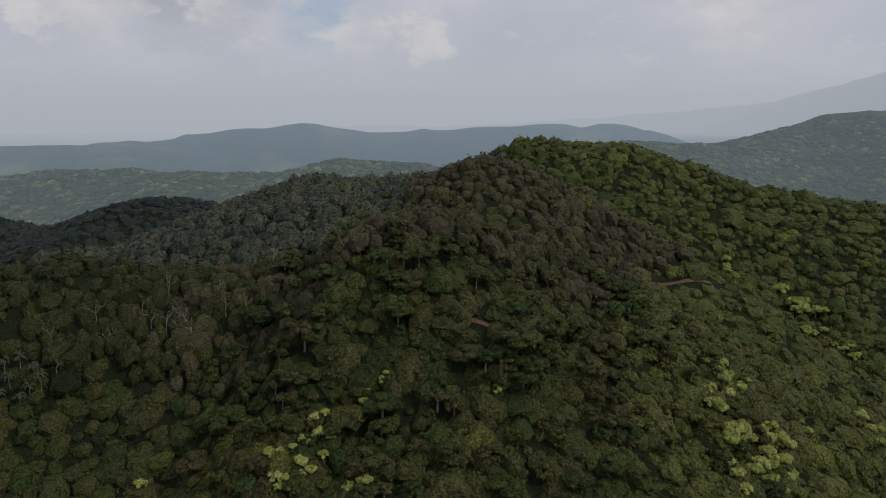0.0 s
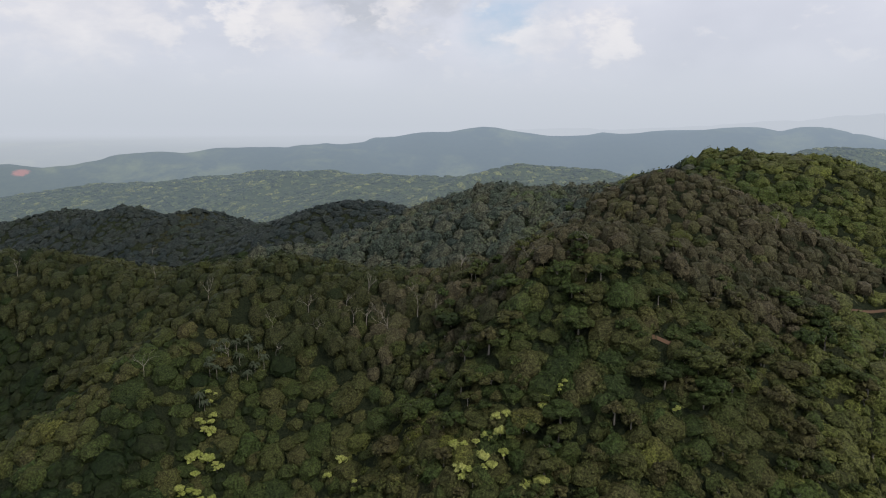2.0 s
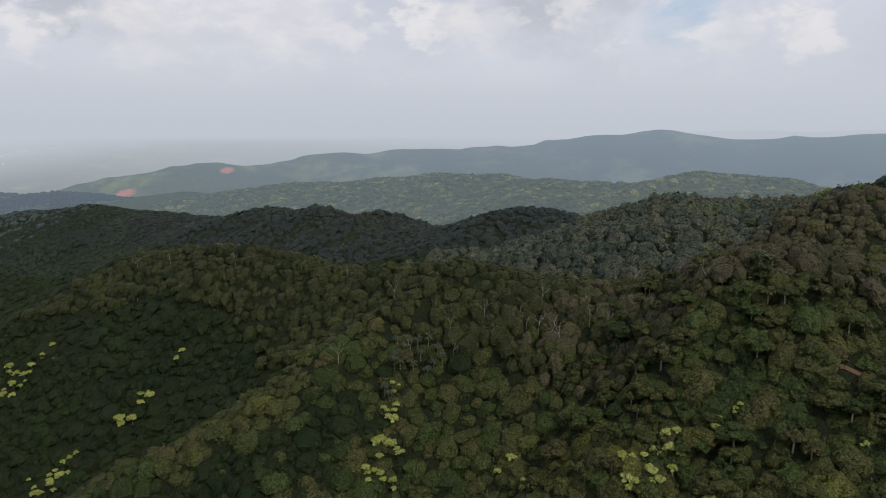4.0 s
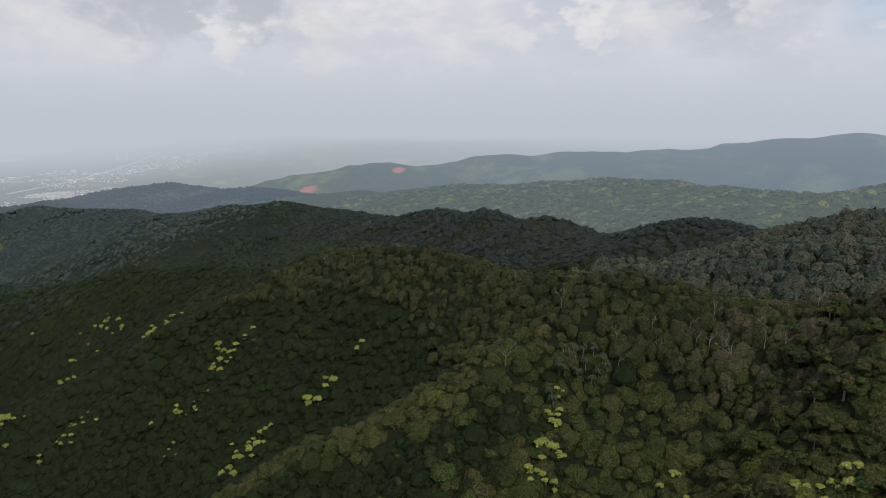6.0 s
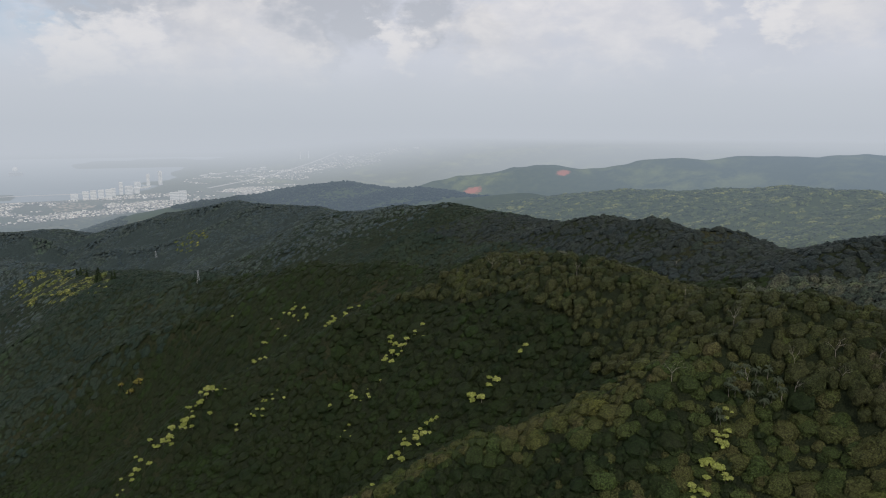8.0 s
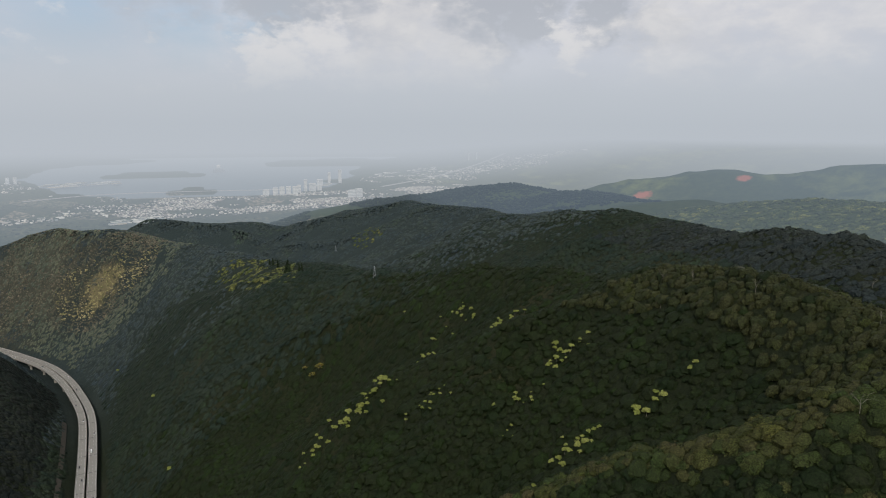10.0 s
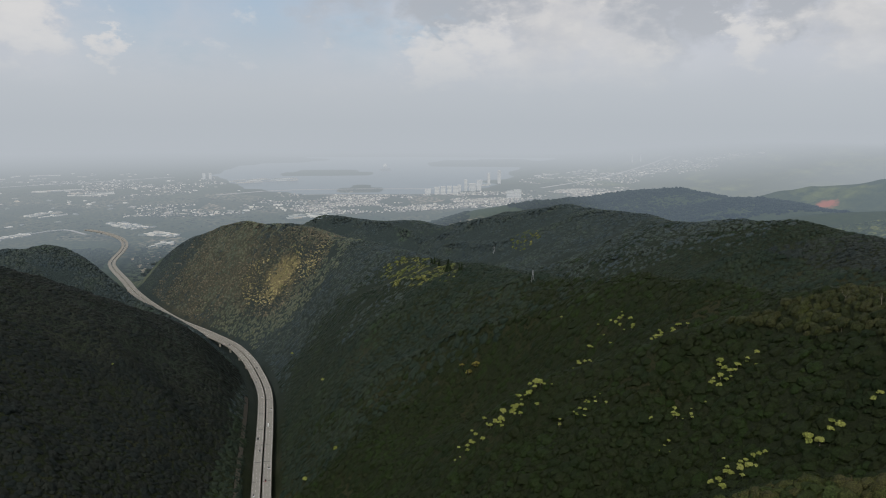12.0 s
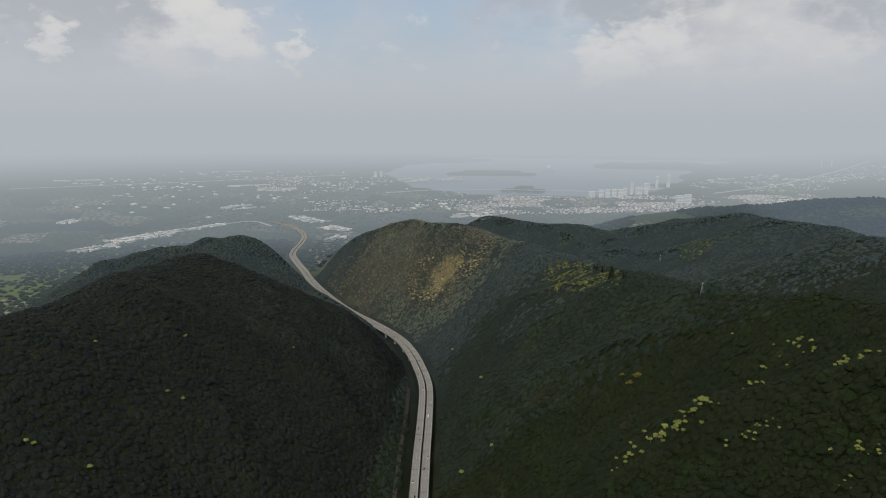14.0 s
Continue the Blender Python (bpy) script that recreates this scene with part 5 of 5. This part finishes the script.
def strewn(name, count, areas, sizes, mat, label, category, shape):
    """Many small buildings or trees over soft-edged areas, joined."""
    areas = np.array(areas, float)
    n = count * 8
    cx, cy, rx, ry, turn = areas[town.integers(0, len(areas), n)].T
    a, q = town.uniform(0, 6.28, n), town.uniform(0, 1, n) ** 0.6
    u, v = np.cos(a) * q * rx, np.sin(a) * q * ry
    c, s = np.cos(np.radians(turn)), np.sin(np.radians(turn))
    x, y = cx + u * c - v * s, cy + u * s + v * c
    ok = (bay(x, y) < 0.05) & (value_noise(x, y, 260, 71) + 0.5 * value_noise(x, y, 90, 72) > town.uniform(-0.5, 0.4, n))
    x, y, turn = x[ok][:count], y[ok][:count], turn[ok][:count]
    z = land(x, y) - 0.5
    way = np.radians(turn + town.choice([0, 90], len(x)) + town.uniform(-12, 12, len(x)))
    pieces = []
    for k in range(len(x)):
        v, f = shape(*[town.uniform(lo, hi) for lo, hi in sizes])
        c, s = math.cos(way[k]), math.sin(way[k])
        pieces.append((v @ np.array([[c, s, 0], [-s, c, 0], [0, 0, 1]]) + (x[k], y[k], z[k]), f))
    v, f = join(pieces)
    pieces = [(drawn_in(v), f)]
    return tagged(mesh_object(name, *join(pieces), mat), label, category, kind="stuff")


SUBURB = [(-4100, 450, 330, 620, 10), (-4100, 450, 330, 620, 10), (-3900, 60, 260, 420, 5), (-4450, 900, 300, 600, 20), (-4500, 250, 260, 500, 8), (-4700, 1700, 240, 400, 30)]
OUTSKIRTS = [(-3900, -900, 300, 420, 0), (-5000, -1500, 380, 420, -10), (-5600, -1900, 300, 900, -20), (-6000, -1100, 420, 420, 0), (-5600, 1900, 500, 500, 25), (-6300, 2900, 400, 900, 30), (-6300, 2900, 400, 900, 30), (-7400, 3900, 400, 1100, 35), (-4400, -300, 400, 300, 0)]
strewn("suburb_houses", 5200, SUBURB, [(2.4, 4.4), (3.2, 6.4), (3, 5)], MAT_HOUSES, "pale suburban houses packed between trees", "houses", house)
strewn("outskirt_houses", 2600, OUTSKIRTS, [(2.6, 5.0), (3.4, 7.4), (3, 5)], MAT_HOUSES, "scattered pale houses on the hazy plain", "houses", house)
blob = lambda r, h: (simple[0][0] * (r, r, h), simple[0][1])
strewn("suburb_trees", 4600, SUBURB + OUTSKIRTS + [(-3500, -600, 600, 1200, 0), (-4600, -900, 800, 1500, 0), (-4200, -2000, 900, 1500, 0)], [(7, 16), (4, 9)], MAT_TOWNTREES, "dark street trees between the houses", "trees", blob)
strewn("plain_buildings", 230, [(-4000, -1900, 700, 900, -20), (-5200, -900, 500, 700, -10), (-6200, -2200, 700, 1300, -15), (-5200, -2900, 500, 900, -25), (-3900, -700, 260, 380, 10), (-6300, 2400, 500, 900, 30)], [(4, 11), (6, 20), (4, 7)], MAT_SHED, "pale halls and yards dotted over the plain", "buildings", house)
strewn("ridge_houses", 260, [(-4467, 1724, 140, 330, 30)], [(5, 9), (6, 12), (5, 9)], MAT_HOUSES, "pale houses on the far spur", "houses", house)


def building(name, x, y, w, l, h, turn, mat, label, group, bands=0, roof=True):
    """A far block: body, roof slab and rows of windows, standing on the plain and drawn in with it."""
    base = np.array([[x, y, on_plain(x, y) - 1]])
    at = drawn_in(base)[0]
    k = float(np.linalg.norm((at - CENTRE)[:2]) / np.linalg.norm((base[0] - CENTRE)[:2]))
    ob = thing(name, *at, label, name.replace("_", " "), group)
    ob.matrix_basis = Matrix.Translation(at) @ Matrix.Rotation(radians(turn), 4, "Z") @ Matrix.Diagonal((k, k, k, 1))
    part("body", box(0, 0, 0, w, l, h), mat, ob)
    if roof:
        part("roof", box(0, 0, h + 0.02, w * 1.03, l * 1.03, 1.2 + 0.02 * h, 0.04), mat, ob)
    for q in range(bands):
        z = h * (q + 0.35) / bands
        part("window_band", box(0, 0, z, w * 1.012, l * 1.012, h / bands * 0.24), MAT_BANDS, ob, "dark row of windows")
    return ob


WH = "white apartment tower in the hazy waterfront town"
for x, y, w, l, h, turn in [(-5473, 1185, 20, 22, 108, 10), (-5480, 1100, 18, 20, 88, 0), (-5280, 985, 30, 34, 46, 20), (-4850, 800, 18, 20, 84, 0), (-4850, 848, 30, 40, 56, 15), (-4780, 742, 18, 24, 52, 0), (-4900, 905, 34, 30, 40, 0),
                            (-4620, 690, 18, 34, 58, -10), (-4625, 648, 18, 30, 58, -10), (-4630, 606, 18, 32, 56, -10), (-4640, 565, 20, 32, 50, -10), (-4660, 505, 24, 40, 36, 0), (-4330, 1003, 24, 44, 50, 15), (-4335, 1052, 26, 40, 56, 15), (-6150, -1250, 18, 22, 50, 0), (-6160, -1200, 18, 22, 50, 0)]:
    building("apartment_tower", x, y, w, l, h * 0.95, turn, MAT_TOWER, WH, "waterfront towers", bands=max(5, int(h / 9)))
SH = "long low warehouse with pale sunlit roof"
ESTATES = [  # from, to, width of the strip, how many, size
    ((-2350, -1655), (-2500, -1580), 70, 30, 20), ((-2560, -1625), (-2815, -1515), 110, 56, 22), ((-2830, -1530), (-3096, -1378), 50, 26, 22), ((-3411, -1161), (-3231, -951), 110, 26, 26), ((-3057, -899), (-2997, -764), 90, 18, 26), ((-2725, -805), (-2814, -742), 60, 9, 18), ((-3026, -2142), (-3157, -2147), 110, 9, 30), ((-3684, -1618), (-3829, -1525), 150, 14, 30), ((-3540, -330), (-3660, -120), 140, 18, 36),
    ((-5780, -960), (-6100, -480), 320, 22, 50), ((-5000, -2150), (-5150, -1900), 160, 6, 52), ((-5300, -3750), (-5420, -3450), 100, 4, 70), ((-6050, 1650), (-7050, 2600), 260, 20, 50),
    ((-7300, 3700), (-7700, 4900), 240, 14, 60), ((-4800, -1850), (-4900, -1600), 200, 7, 46), ((-5250, 900), (-5350, 1080), 90, 5, 44), ((-6500, -3100), (-6700, -2600), 160, 6, 60)]
for (ax, ay), (bx, by), wide, count, size in ESTATES:
    along = math.degrees(math.atan2(by - ay, bx - ax))
    for q in range(count):
        u = (q + town.uniform(0.1, 0.9)) / count
        o = town.uniform(-0.5, 0.5) * wide
        x = ax + (bx - ax) * u - math.sin(radians(along)) * o
        y = ay + (by - ay) * u + math.cos(radians(along)) * o
        building("warehouse", x, y, size * town.uniform(0.8, 2.4), size * town.uniform(0.35, 0.7), town.uniform(4, 7), along + (90 if town.random() < 0.2 else 0) + town.uniform(-6, 6), MAT_SHED, SH, "warehouses on the plain")

for x, y in ((-7999, 3397), (-8019, 3514)):
    base = np.array([[x, y, 10.0]])
    at = drawn_in(base)[0]
    k = float(np.linalg.norm((at - CENTRE)[:2]) / np.linalg.norm((base[0] - CENTRE)[:2]))
    ob = thing("smokestack", *at, "slim pale power station chimney on the plain", "chimney", "power station chimneys")
    ob.matrix_basis = Matrix.Translation(at) @ Matrix.Diagonal((k, k, k, 1))
    part("shaft", tube([(0, 0, 0), (0, 0, 70), (0, 0, 135)], [8, 6.5, 5.5], 12), MAT_TOWER, ob)
    part("rim", tube([(0, 0, 135.1), (0, 0, 139)], [6.6, 6.6], 12), MAT_BANDS, ob)

base = np.array([[-7286.0, 366.0, 2.0]])
at = drawn_in(base)[0]
k = float(np.linalg.norm((at - CENTRE)[:2]) / np.linalg.norm((base[0] - CENTRE)[:2]))
radome = thing("radar_platform", *at, "white radar dome on a floating grey platform", "platform")
radome.matrix_basis = Matrix.Translation(at) @ Matrix.Diagonal((k, k, k, 1))
part("hull", box(0, 0, 0, 60, 110, 26), MAT_BANDS, radome)
ball = [tube([(0, 0, 28 + 24 - 24 * math.cos(a)) for a in np.linspace(0.05, 3.09, 12)], [24 * math.sin(a) for a in np.linspace(0.05, 3.09, 12)], 16)]
part("dome", join(ball), MAT_TOWER, radome, "white dome", smooth=True)
for sx in (-1, 1):
    for sy in (-1, 1):
        part("leg", tube([(sx * 24, sy * 44, -2), (sx * 24, sy * 44, 27)], [5, 5], 8), MAT_TOWER, radome)

# town roads, level strips across the plain
for pts, w in (([(-3060, -1150, 40), (-3206, -1292, 24), (-3096, -1390, 18), (-2837, -1570, 16), (-2579, -1660, 16)], 12), ([(-4700, -900, 16), (-5000, -500, 16), (-5050, 100, 16), (-5000, 700, 16)], 26), ([(-5000, 1400, 18), (-5900, 2200, 20), (-7200, 3200, 24), (-8600, 4200, 30)], 28), ([(-4600, -3600, 16), (-5400, -2600, 16), (-6400, -1500, 16)], 26)):
    p = smooth_line(pts, 60)
    d = np.gradient(p, axis=0)
    n = np.column_stack([-d[:, 1], d[:, 0]]) / np.linalg.norm(d[:, :2], axis=1)[:, None]
    z = land(p[:, 0], p[:, 1]) + 3.5
    v = np.concatenate([np.column_stack([p[:, :2] + n * o, z + h]) for o, h in ((-w / 2, 0), (w / 2, 0), (w / 2, -2), (-w / 2, -2))])
    idx = np.arange(4 * len(p)).reshape(4, len(p))
    f = np.concatenate([np.column_stack([idx[a, :-1], idx[a, 1:], idx[(a + 1) % 4, 1:], idx[(a + 1) % 4, :-1]]) for a in range(4)])
    tagged(mesh_object("road", drawn_in(v), f, MAT_ROADS), "pale road crossing the hazy plain", "road", kind="structure")
